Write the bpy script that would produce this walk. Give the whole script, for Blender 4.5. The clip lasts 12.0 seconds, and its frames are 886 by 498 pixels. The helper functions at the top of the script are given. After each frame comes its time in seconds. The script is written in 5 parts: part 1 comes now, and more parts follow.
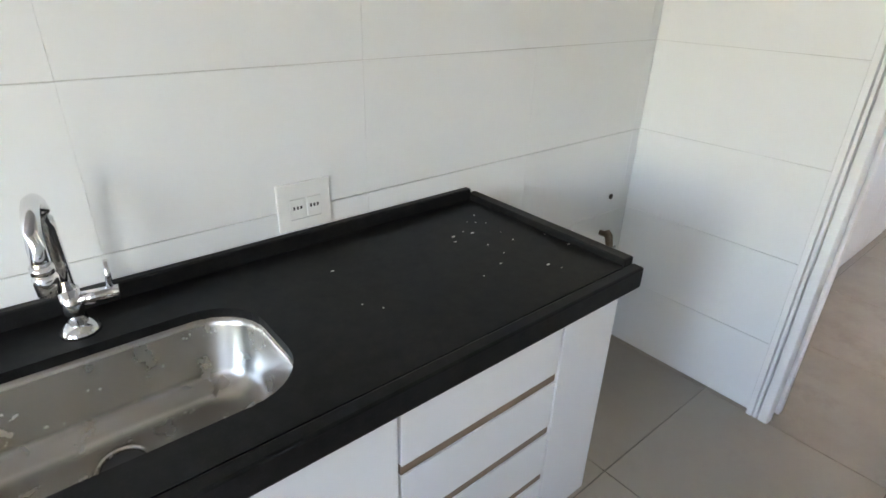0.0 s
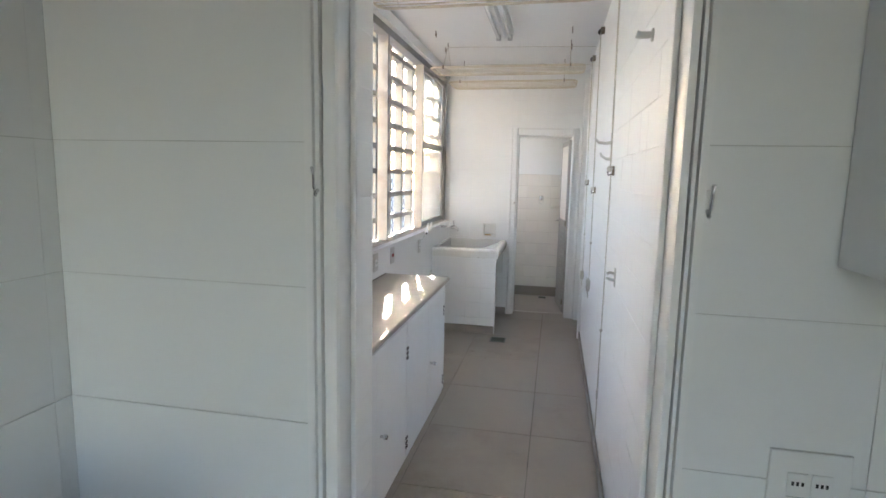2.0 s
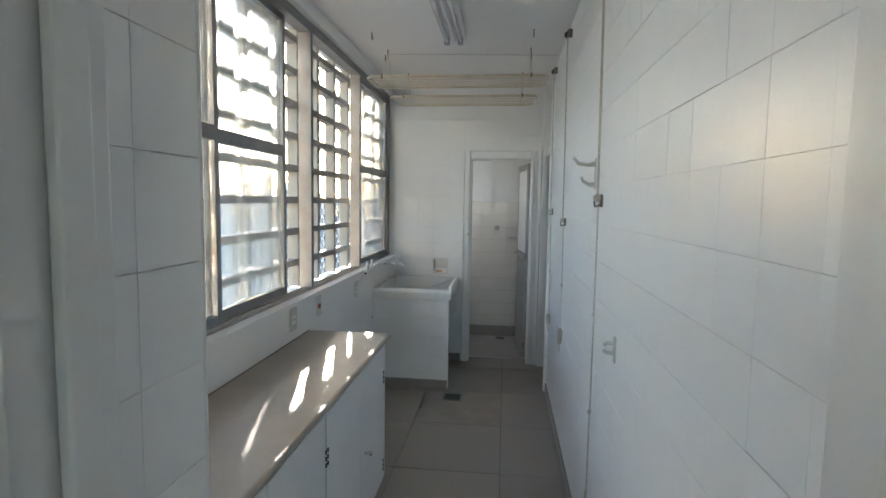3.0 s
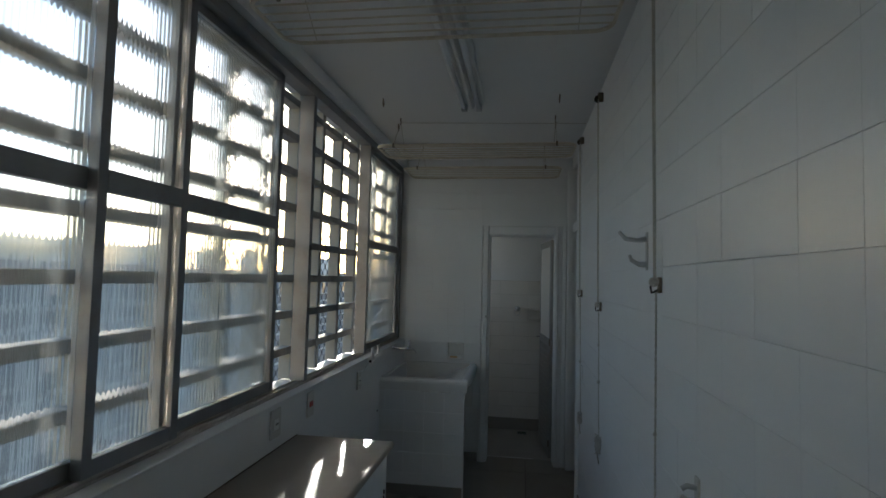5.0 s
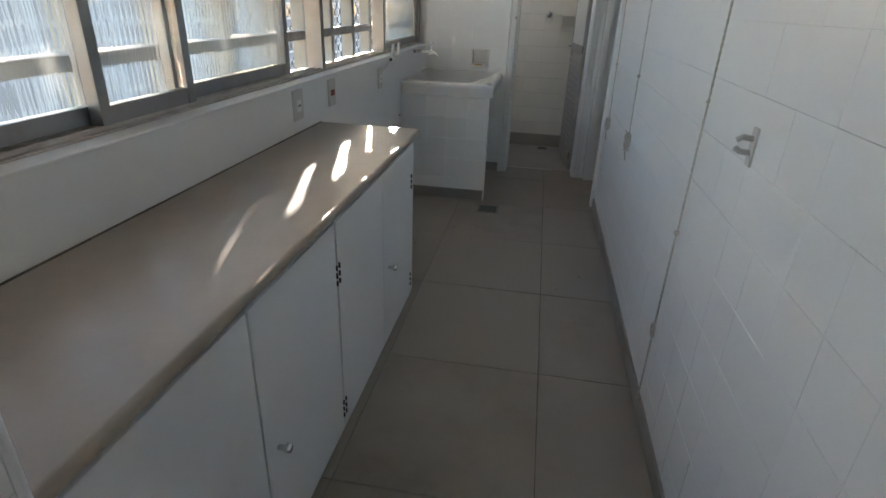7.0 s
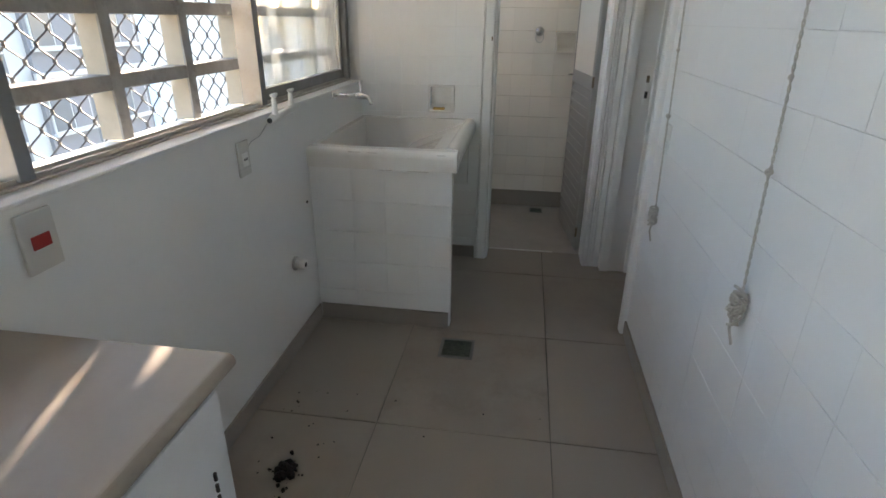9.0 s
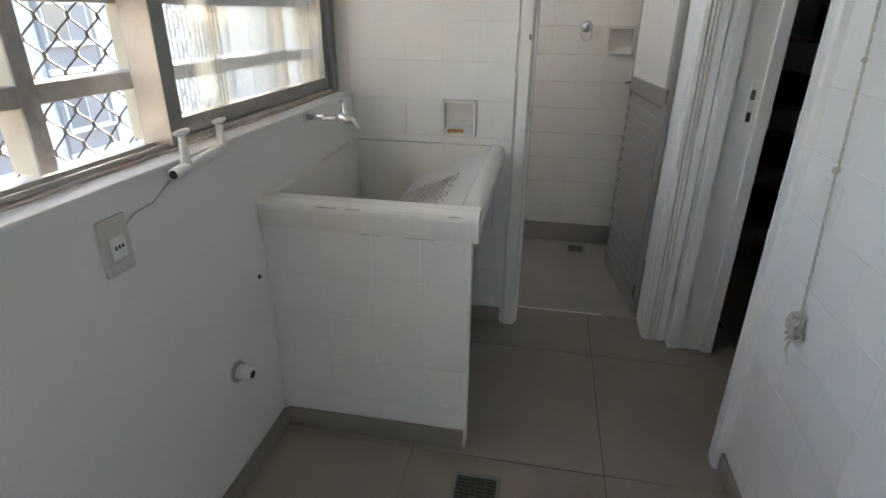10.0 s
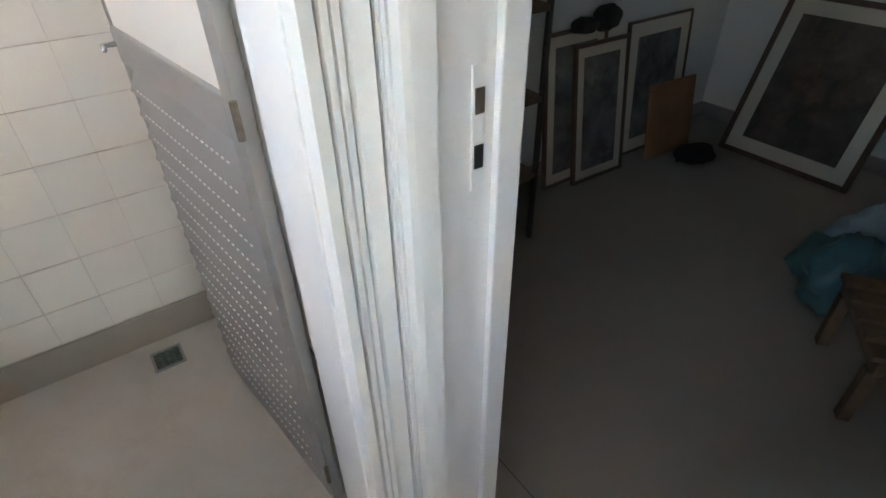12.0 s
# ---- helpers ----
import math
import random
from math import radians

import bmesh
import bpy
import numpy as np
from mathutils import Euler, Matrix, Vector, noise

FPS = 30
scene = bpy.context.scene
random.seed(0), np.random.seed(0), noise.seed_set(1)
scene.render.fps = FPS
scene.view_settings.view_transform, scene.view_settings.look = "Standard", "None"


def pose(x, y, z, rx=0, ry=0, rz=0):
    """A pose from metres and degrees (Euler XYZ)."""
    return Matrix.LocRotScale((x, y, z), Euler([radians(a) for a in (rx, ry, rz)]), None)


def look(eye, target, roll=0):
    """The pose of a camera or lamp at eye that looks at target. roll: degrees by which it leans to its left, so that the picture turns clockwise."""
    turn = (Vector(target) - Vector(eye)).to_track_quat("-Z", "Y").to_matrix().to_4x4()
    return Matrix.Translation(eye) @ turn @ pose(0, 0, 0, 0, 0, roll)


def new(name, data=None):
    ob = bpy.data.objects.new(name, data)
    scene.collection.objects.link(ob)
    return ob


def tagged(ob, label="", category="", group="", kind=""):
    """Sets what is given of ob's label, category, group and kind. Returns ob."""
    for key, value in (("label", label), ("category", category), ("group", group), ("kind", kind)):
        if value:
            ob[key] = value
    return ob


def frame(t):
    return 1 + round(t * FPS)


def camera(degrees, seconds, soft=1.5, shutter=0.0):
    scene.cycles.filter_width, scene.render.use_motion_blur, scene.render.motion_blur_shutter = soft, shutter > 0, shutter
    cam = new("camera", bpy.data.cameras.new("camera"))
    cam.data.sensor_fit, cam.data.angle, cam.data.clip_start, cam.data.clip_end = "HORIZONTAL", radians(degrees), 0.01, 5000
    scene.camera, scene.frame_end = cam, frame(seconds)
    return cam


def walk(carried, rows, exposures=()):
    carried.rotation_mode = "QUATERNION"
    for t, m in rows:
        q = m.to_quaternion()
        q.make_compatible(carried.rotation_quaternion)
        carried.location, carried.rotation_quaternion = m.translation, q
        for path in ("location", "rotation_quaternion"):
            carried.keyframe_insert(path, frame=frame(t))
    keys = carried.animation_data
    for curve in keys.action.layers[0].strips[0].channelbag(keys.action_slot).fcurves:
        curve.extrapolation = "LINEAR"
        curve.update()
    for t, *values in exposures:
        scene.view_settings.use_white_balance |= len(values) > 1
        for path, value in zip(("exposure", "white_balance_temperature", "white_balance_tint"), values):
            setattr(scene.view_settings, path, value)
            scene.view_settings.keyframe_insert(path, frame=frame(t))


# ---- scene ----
cam = camera(78.9, 12.0, soft=1.6)
PATH = [
    (0, (0.596, -0.014, 1.482), (1.752, 1.359, 0.6), 1.6),
    (0.5, (0.68, -0.076, 1.502), (2.224, 0.942, 0.742), 1.4),
    (1, (0.794, -0.087, 1.533), (2.55, 0.645, 0.914), 0.6),
    (1.5, (1.065, -0.099, 1.565), (2.952, 0.44, 1.178), 0.1),
    (2, (1.455, -0.09, 1.581), (3.396, 0.309, 1.311), 1.2),
    (2.5, (1.882, -0.023, 1.588), (3.846, 0.282, 1.365), 1.5),
    (3, (2.243, -0.003, 1.61), (4.223, 0.223, 1.436), 0.9),
    (3.5, (2.514, -0.005, 1.669), (4.495, 0.268, 1.714), 1.7),
    (3.7, (2.577, 0.01, 1.698), (4.55, 0.291, 1.87), 1.2),
    (5.3, (2.688, 0.046, 1.596), (4.665, 0.346, 1.649), 1.6),
    (5.5, (2.68, 0.046, 1.568), (4.653, 0.346, 1.434), 1.7),
    (6, (2.66, 0.05, 1.475), (4.571, 0.35, 0.964), 2.2),
    (6.5, (2.659, 0.084, 1.412), (4.481, 0.384, 0.645), 2.6),
    (6.7, (2.679, 0.096, 1.391), (4.475, 0.397, 0.562), 2.5),
    (8.3, (3.833, 0.12, 1.422), (5.641, 0.397, 0.613), 1.1),
    (8.5, (4.025, 0.125, 1.424), (5.84, 0.406, 0.631), 0.7),
    (9, (4.488, 0.164, 1.389), (6.308, 0.427, 0.603), 0.7),
    (9.5, (4.885, 0.225, 1.366), (6.689, 0.551, 0.567), 3.0),
    (10, (5.332, 0.273, 1.377), (7.132, 0.609, 0.574), 0.6),
    (10.5, (5.849, 0.237, 1.393), (7.657, 0.468, 0.569), -0.2),
    (11, (6.313, 0.215, 1.388), (8.108, 0.137, 0.508), 1.5),
    (11.5, (6.683, 0.183, 1.381), (8.321, -0.333, 0.355), -0.3),
    (12, (7.011, -0.037, 1.37), (8.343, -0.951, 0.191), -1.2),
]
EXPOSURES = [(0, 5.05, 7050, 23), (0.6, 4.85, 6950, 22), (1.0, 4.65, 6800, 22), (1.5, 4.4, 6600, 21), (2.0, 4.05, 6500, 19), (2.5, 3.65, 6250, 17), (3.0, 3.15, 6200, 12), (3.6, 2.2, 6150, 11), (5.4, 1.2, 5850, 8), (6.0, 1.68, 6150, 11), (6.6, 2.85, 6400, 13), (8.4, 2.75, 6800, 16), (9.0, 3.25, 6850, 16), (10.0, 3.45, 6850, 16), (11.0, 3.85, 6900, 17), (12.0, 4.75, 6850, 16)]
SKY, SUN, KITCHEN_W, BATH_W = 0.15, 5.0, 0.3, 0.048
walk(cam, [(t, look(eye, target, roll)) for t, eye, target, roll in PATH], EXPOSURES)

# ---- light ----
AZIMUTH, HEIGHT = radians(16.4), radians(13.6)
SUN_WAY = Vector((math.cos(AZIMUTH) * math.cos(HEIGHT), math.sin(AZIMUTH) * math.cos(HEIGHT), math.sin(HEIGHT)))
world = bpy.data.worlds.new("sky")
scene.world = world
world.use_nodes = True
wn = world.node_tree.nodes
sky = wn.new("ShaderNodeTexSky")
sky.sky_type = "NISHITA"
sky.sun_disc = False
sky.sun_elevation = math.asin(SUN_WAY.z)
sky.sun_rotation = math.atan2(SUN_WAY.x, SUN_WAY.y)
world.node_tree.links.new(sky.outputs[0], wn["Background"].inputs[0])
wn["Background"].inputs[1].default_value = SKY
sun = new("sun", bpy.data.lights.new("sun", "SUN"))
sun.data.energy, sun.data.angle, sun.data.color = SUN, radians(0.6), (1.0, 0.9, 0.76)
sun.matrix_world = look(SUN_WAY * 30, (0, 0, 0))


def fill_light(name, place, target, w, h, watts, color):
    """An added area lamp, in place of daylight from an opening out of view."""
    lamp = new(name, bpy.data.lights.new(name, "AREA"))
    lamp.data.shape, lamp.data.size, lamp.data.size_y, lamp.data.energy, lamp.data.color = "RECTANGLE", w, h, watts, color
    lamp.matrix_world = look(place, target)
    return lamp


# Kitchen fill lamp, added to brighten the room; no source is known there.
fill_light("kitchen_fill_light", (-1.65, -1.37, 1.6), (-1.5, 0, 1.4), 0.85, 1.15, KITCHEN_W, (1.0, 0.92, 0.82))
# Bathroom fill lamp, likewise added in a supposed opening out of view.
fill_light("bath_fill_light", (8.22, 1.06, 1.95), (8.25, 0.0, 1.0), 0.6, 0.5, BATH_W, (1.0, 0.95, 0.88))


# ---- materials ----
def material(name, base, rough=0.5, metal=0.0, second=None, scale=6.0, mix=0.5, bump=0.1, bump_scale=60.0, dirt=None, dirt_scale=2.0, dirt_amount=0.3, spots=None, coat=0.0, random_tone=0.0, vary=0.05, **more):
    """A surface of one base colour with clouds of a second one, stains, specks and fine relief."""
    m = bpy.data.materials.new(name)
    m.use_nodes = True
    n, l = m.node_tree.nodes, m.node_tree.links
    p = n["Principled BSDF"]
    co = n.new("ShaderNodeTexCoord").outputs["Object"]
    geo = n.new("ShaderNodeNewGeometry").outputs["Position"]

    def tex(s, detail=5.0, rough_=0.6):
        t = n.new("ShaderNodeTexNoise")
        t.inputs["Scale"].default_value, t.inputs["Detail"].default_value, t.inputs["Roughness"].default_value = s, detail, rough_
        l.new(geo, t.inputs["Vector"])
        return t.outputs["Fac"]

    def ramp(fac, a, b):
        r = n.new("ShaderNodeMapRange")
        r.inputs["From Min"].default_value, r.inputs["From Max"].default_value = a, b
        l.new(fac, r.inputs["Value"])
        return r.outputs["Result"]

    def blend(fac, a, b, amount=1.0):
        x = n.new("ShaderNodeMix")
        x.data_type = "RGBA"
        s = n.new("ShaderNodeMath")
        s.operation = "MULTIPLY"
        s.inputs[1].default_value = amount
        l.new(fac, s.inputs[0])
        l.new(s.outputs[0], x.inputs[0])
        for sock, v in ((x.inputs[6], a), (x.inputs[7], b)):
            if isinstance(v, tuple):
                sock.default_value = (*v, 1)
            else:
                l.new(v, sock)
        return x.outputs[2]

    color = blend(ramp(tex(scale), 0.35, 0.68), base, second or tuple(c * 0.9 for c in base), mix)
    if dirt:
        color = blend(ramp(tex(dirt_scale, 8.0, 0.7), 0.52, 0.75), color, dirt, dirt_amount)
    if spots:
        color = blend(ramp(tex(420.0, 2.0, 0.5), 0.66, 0.72), color, spots, 0.8)
    if random_tone:
        info = n.new("ShaderNodeObjectInfo")
        color = blend(info.outputs["Random"], color, tuple(c * (1 - random_tone) for c in base), 1.0)
    l.new(color, p.inputs["Base Color"])
    r = n.new("ShaderNodeMapRange")
    r.inputs["To Min"].default_value, r.inputs["To Max"].default_value = max(0.02, rough - vary), min(1, rough + vary)
    l.new(tex(scale * 2.3), r.inputs["Value"])
    l.new(r.outputs["Result"], p.inputs["Roughness"])
    p.inputs["Metallic"].default_value = metal
    p.inputs["Coat Weight"].default_value = coat
    if bump:
        b = n.new("ShaderNodeBump")
        b.inputs["Strength"].default_value, b.inputs["Distance"].default_value = bump, 0.004
        l.new(tex(bump_scale), b.inputs["Height"])
        l.new(b.outputs["Normal"], p.inputs["Normal"])
    for k, v in more.items():
        p.inputs[k.replace("_", " ")].default_value = v
    return m


M = {
    "wall": material("painted_wall", (0.80, 0.80, 0.79), 0.55, scale=1.5, mix=0.3, bump=0.12, bump_scale=25, dirt=(0.62, 0.60, 0.56), dirt_scale=1.3, dirt_amount=0.2),
    "tile": material("painted_tile", (0.83, 0.83, 0.82), 0.3, scale=3, mix=0.25, bump=0.15, bump_scale=18, dirt=(0.68, 0.66, 0.62), dirt_scale=1.7, dirt_amount=0.16),
    "grout": material("tile_joint", (0.79, 0.785, 0.77), 0.8, scale=5, second=(0.68, 0.665, 0.64), mix=0.5),
    "ktile": material("kitchen_tile", (0.80, 0.81, 0.80), 0.28, scale=1.2, mix=0.04, vary=0.008, bump=0.03, bump_scale=12),
    "kgrout": material("kitchen_joint", (0.50, 0.50, 0.48), 0.8, scale=4, second=(0.75, 0.75, 0.73), mix=0.8),
    "btile": material("bath_tile", (0.81, 0.77, 0.72), 0.25, scale=3, mix=0.25, bump=0.1, bump_scale=14, random_tone=0.06),
    "bgrout": material("bath_joint", (0.70, 0.645, 0.58), 0.8, scale=13, second=(0.17, 0.13, 0.105), mix=0.75),
    "ceiling": material("ceiling_paint", (0.78, 0.77, 0.75), 0.7, scale=1.0, mix=0.3, bump=0.15, bump_scale=40),
    "floor": material("porcelain_floor", (0.345, 0.30, 0.25), 0.36, scale=2.6, second=(0.255, 0.212, 0.17), mix=0.85, bump=0.06, bump_scale=90, dirt=(0.13, 0.10, 0.075), dirt_scale=3.6, dirt_amount=0.5, random_tone=0.05),
    "bathfloor": material("bath_porcelain_floor", (0.42, 0.385, 0.345), 0.34, scale=2.2, second=(0.34, 0.305, 0.265), mix=0.8, bump=0.06, bump_scale=90, dirt=(0.22, 0.18, 0.145), dirt_scale=3.0, dirt_amount=0.45),
    "fgrout": material("floor_joint", (0.22, 0.19, 0.16), 0.9, scale=4, second=(0.05, 0.042, 0.035), mix=0.9),
    "skirting": material("porcelain_skirting", (0.31, 0.275, 0.24), 0.4, scale=5, mix=0.5, bump=0.05, dirt=(0.2, 0.18, 0.16), dirt_amount=0.4),
    "granite": material("black_granite", (0.006, 0.006, 0.0065), 0.42, scale=30, second=(0.014, 0.0135, 0.013), mix=0.8, bump=0.03, bump_scale=200, spots=(0.03, 0.03, 0.03), dirt=(0.03, 0.028, 0.025), dirt_scale=3.0, dirt_amount=0.4, Specular_IOR_Level=0.16),
    "steel": material("brushed_steel", (0.47, 0.445, 0.41), 0.27, metal=1.0, scale=9, mix=0.12, vary=0.02, bump=0.0),
    "chrome": material("chrome", (0.78, 0.78, 0.79), 0.1, metal=1.0, scale=20, mix=0.2, bump=0.0),
    "laminate": material("white_laminate", (0.80, 0.80, 0.80), 0.35, scale=1.5, mix=0.15, bump=0.03, dirt=(0.66, 0.64, 0.6), dirt_scale=2.5, dirt_amount=0.15),
    "cabinet": material("painted_cabinet", (0.78, 0.79, 0.80), 0.42, scale=2.5, mix=0.25, bump=0.08, bump_scale=30, dirt=(0.62, 0.58, 0.52), dirt_scale=3.5, dirt_amount=0.25),
    "slot": material("brown_slot", (0.22, 0.15, 0.10), 0.5, scale=14, mix=0.5),
    "stone": material("beige_stone_top", (0.36, 0.305, 0.25), 0.33, scale=4, second=(0.29, 0.245, 0.20), mix=0.8, bump=0.05, bump_scale=70, dirt=(0.26, 0.21, 0.17), dirt_scale=3, dirt_amount=0.35),
    "trim": material("glossy_white_trim", (0.83, 0.83, 0.82), 0.38, scale=3, mix=0.12, bump=0.08, bump_scale=14, dirt=(0.66, 0.63, 0.58), dirt_scale=9.0, dirt_amount=0.14),
    "alu": material("window_aluminium", (0.33, 0.33, 0.33), 0.45, metal=0.75, scale=8, mix=0.5, bump=0.06, dirt=(0.22, 0.17, 0.12), dirt_scale=7, dirt_amount=0.5),
    "track": material("worn_track_aluminium", (0.58, 0.55, 0.51), 0.4, metal=0.4, scale=14, second=(0.40, 0.34, 0.28), mix=0.7, bump=0.05),
    "concrete": material("lattice_concrete", (0.46, 0.435, 0.40), 0.8, scale=14, second=(0.33, 0.30, 0.27), mix=0.8, bump=0.35, bump_scale=60, dirt=(0.12, 0.1, 0.09), dirt_scale=10, dirt_amount=0.6),
    "cream": material("lattice_cream_paint", (0.62, 0.545, 0.43), 0.7, scale=9, second=(0.52, 0.44, 0.34), mix=0.6, bump=0.2, dirt=(0.4, 0.32, 0.22), dirt_scale=8, dirt_amount=0.35),
    "net": material("net_cord", (0.07, 0.07, 0.075), 0.7, scale=30, mix=0.4),
    "porcelain": material("white_glazed_tank", (0.82, 0.81, 0.78), 0.2, scale=3, mix=0.25, bump=0.12, bump_scale=12, dirt=(0.62, 0.55, 0.46), dirt_scale=5, dirt_amount=0.3),
    "grime": material("grooved_grime", (0.13, 0.085, 0.06), 0.8, scale=45, second=(0.6, 0.56, 0.5), mix=0.8),
    "door_alu": material("door_aluminium", (0.37, 0.353, 0.336), 0.42, metal=0.55, scale=6, mix=0.4, bump=0.04, dirt=(0.25, 0.21, 0.18), dirt_scale=5, dirt_amount=0.3),
    "frosted": material("door_frosted_panel", (0.74, 0.70, 0.64), 0.35, scale=3, mix=0.2, bump=0.1, bump_scale=160),
    "plastic": material("white_plastic", (0.80, 0.80, 0.78), 0.35, scale=5, mix=0.2, bump=0.0),
    # Also colours the louvre perforations, where light comes through.
    "aged": material("aged_plastic_and_slot_light", (0.60, 0.59, 0.56), 0.4, scale=12, mix=0.3, bump=0.0),
    "dullmetal": material("dull_metal", (0.22, 0.22, 0.21), 0.45, scale=14, mix=0.5, bump=0.1),
    "greyplastic": material("grey_plastic", (0.45, 0.45, 0.45), 0.4, scale=12, mix=0.3, bump=0.0),
    "dark": material("dark_hole", (0.02, 0.02, 0.02), 0.6, scale=20, mix=0.4, bump=0.0),
    "red": material("red_socket", (0.30, 0.02, 0.015), 0.4, scale=10, mix=0.3, bump=0.0),
    "brass": material("old_brass", (0.26, 0.225, 0.18), 0.4, metal=0.8, scale=40, second=(0.16, 0.11, 0.07), mix=0.8),
    "rope": material("cotton_rope", (0.60, 0.57, 0.51), 0.9, scale=60, second=(0.40, 0.37, 0.32), mix=0.7, bump=0.5, bump_scale=300),
    "rack": material("enamelled_rack_tube", (0.68, 0.62, 0.50), 0.4, scale=20, second=(0.45, 0.36, 0.25), mix=0.5, bump=0.05),
    "grate": material("green_grey_grate", (0.07, 0.09, 0.07), 0.5, metal=0.3, scale=50, second=(0.15, 0.17, 0.14), mix=0.7),
    "soil": material("black_dirt", (0.012, 0.01, 0.009), 0.95, scale=80, second=(0.05, 0.035, 0.025), mix=0.7, bump=1.0, bump_scale=150),
    "crumb": material("paint_crumbs", (0.72, 0.70, 0.66), 0.8, scale=60, mix=0.4),
    "tube": material("fluorescent_tube", (0.85, 0.85, 0.84), 0.25, scale=5, mix=0.1, bump=0.0),
    "lampbody": material("lamp_enamel", (0.70, 0.69, 0.67), 0.4, scale=8, mix=0.3, bump=0.03),
    "facade": material("facade_white", (0.56, 0.56, 0.55), 0.8, scale=0.6, mix=0.4, bump=0.1, bump_scale=8, dirt=(0.5, 0.5, 0.5), dirt_scale=0.4, dirt_amount=0.3),
    "facade_grey": material("facade_grey", (0.24, 0.24, 0.26), 0.7, scale=0.8, mix=0.5, bump=0.1, bump_scale=8),
    "facade_blue": material("facade_blue", (0.55, 0.67, 0.80), 0.7, scale=0.8, mix=0.3, bump=0.1, bump_scale=8),
    "facade_glass": material("facade_glass", (0.20, 0.21, 0.22), 0.12, scale=0.7, mix=0.5, bump=0.0),
    "asphalt": material("asphalt", (0.06, 0.06, 0.06), 0.9, scale=3, mix=0.5, bump=0.3),
    "wood": material("dark_frame_wood", (0.11, 0.06, 0.035), 0.45, scale=18, second=(0.06, 0.03, 0.018), mix=0.8, bump=0.1),
    "walnut": material("brown_crate_wood", (0.19, 0.115, 0.07), 0.6, scale=22, second=(0.10, 0.06, 0.035), mix=0.8, bump=0.2),
    "mat": material("cream_picture_mat", (0.68, 0.62, 0.52), 0.8, scale=4, mix=0.3, bump=0.03),
    "print": material("dim_printed_picture", (0.13, 0.105, 0.085), 0.6, scale=7, second=(0.03, 0.028, 0.027), mix=1.0, bump=0.0, dirt=(0.34, 0.22, 0.11), dirt_scale=3.0, dirt_amount=0.6),
    "print_grey": material("grey_printed_picture", (0.17, 0.163, 0.16), 0.6, scale=9, second=(0.05, 0.048, 0.05), mix=1.0, bump=0.0, dirt=(0.5, 0.48, 0.45), dirt_scale=6.0, dirt_amount=0.5),
    "board": material("cardboard", (0.27, 0.14, 0.07), 0.8, scale=6, second=(0.16, 0.08, 0.04), mix=0.7),
    "cloth": material("black_cloth", (0.012, 0.012, 0.014), 0.9, scale=12, mix=0.5, bump=0.6, bump_scale=60),
    "bag": material("teal_plastic_bag", (0.07, 0.19, 0.21), 0.3, scale=9, second=(0.03, 0.10, 0.12), mix=0.8, bump=0.9, bump_scale=25),
    "paleblue": material("pale_blue_cloth", (0.38, 0.50, 0.58), 0.8, scale=9, mix=0.5, bump=0.5, bump_scale=25),
    "steel_dark": material("dark_steel", (0.06, 0.05, 0.045), 0.5, metal=0.5, scale=15, mix=0.5),
    "soap": material("old_soap", (0.55, 0.33, 0.08), 0.5, scale=30, second=(0.35, 0.2, 0.06), mix=0.7),
    "roomwall": material("box_room_wall", (0.72, 0.72, 0.69), 0.7, scale=1.2, mix=0.4, bump=0.12, bump_scale=25),
}
glass = bpy.data.materials.new("ribbed_glass")
glass.use_nodes = True
gp = glass.node_tree.nodes["Principled BSDF"]
gp.inputs["Base Color"].default_value = (0.96, 0.98, 0.98, 1)
gp.inputs["Transmission Weight"].default_value = 1.0
gp.inputs["Roughness"].default_value = 0.03
gp.inputs["IOR"].default_value = 1.35
# dust on the ribs spreads a share of the daylight
dust = glass.node_tree.nodes.new("ShaderNodeBsdfTranslucent")
dust.inputs["Color"].default_value = (0.86, 0.90, 0.88, 1)
rough_rib = glass.node_tree.nodes.new("ShaderNodeBsdfRefraction")
rough_rib.inputs["Color"].default_value = (0.95, 0.97, 0.96, 1)
rough_rib.inputs["Roughness"].default_value, rough_rib.inputs["IOR"].default_value = 0.34, 1.2
haze = glass.node_tree.nodes.new("ShaderNodeMixShader")
haze.inputs[0].default_value = 0.75
film_noise = glass.node_tree.nodes.new("ShaderNodeTexNoise")
film_noise.inputs["Scale"].default_value = 7.0
dust_share = glass.node_tree.nodes.new("ShaderNodeMapRange")
dust_share.inputs["To Min"].default_value, dust_share.inputs["To Max"].default_value = 0.11, 0.24
dusty = glass.node_tree.nodes.new("ShaderNodeMixShader")
gl = glass.node_tree.links
gl.new(film_noise.outputs["Fac"], dust_share.inputs["Value"])
gl.new(dust_share.outputs["Result"], dusty.inputs[0])
gl.new(gp.outputs[0], dusty.inputs[1])
gl.new(dust.outputs[0], haze.inputs[1])
gl.new(rough_rib.outputs[0], haze.inputs[2])
gl.new(haze.outputs[0], dusty.inputs[2])
gl.new(dusty.outputs[0], glass.node_tree.nodes["Material Output"].inputs["Surface"])
M["glass"] = glass


# ---- builders ----
def box(bm, x0, x1, y0, y1, z0, z1, bevel=0.0):
    """A block between two corners, its edges rounded where asked."""
    vs = [bm.verts.new((x, y, z)) for x in (x0, x1) for y in (y0, y1) for z in (z0, z1)]
    fs = [bm.faces.new([vs[i] for i in q]) for q in ((0, 1, 3, 2), (4, 6, 7, 5), (0, 4, 5, 1), (2, 3, 7, 6), (0, 2, 6, 4), (1, 5, 7, 3))]
    if bevel:
        es = {e for f in fs for e in f.edges}
        bmesh.ops.bevel(bm, geom=list(es), offset=bevel, segments=2, profile=0.5, affect="EDGES")
    return bm


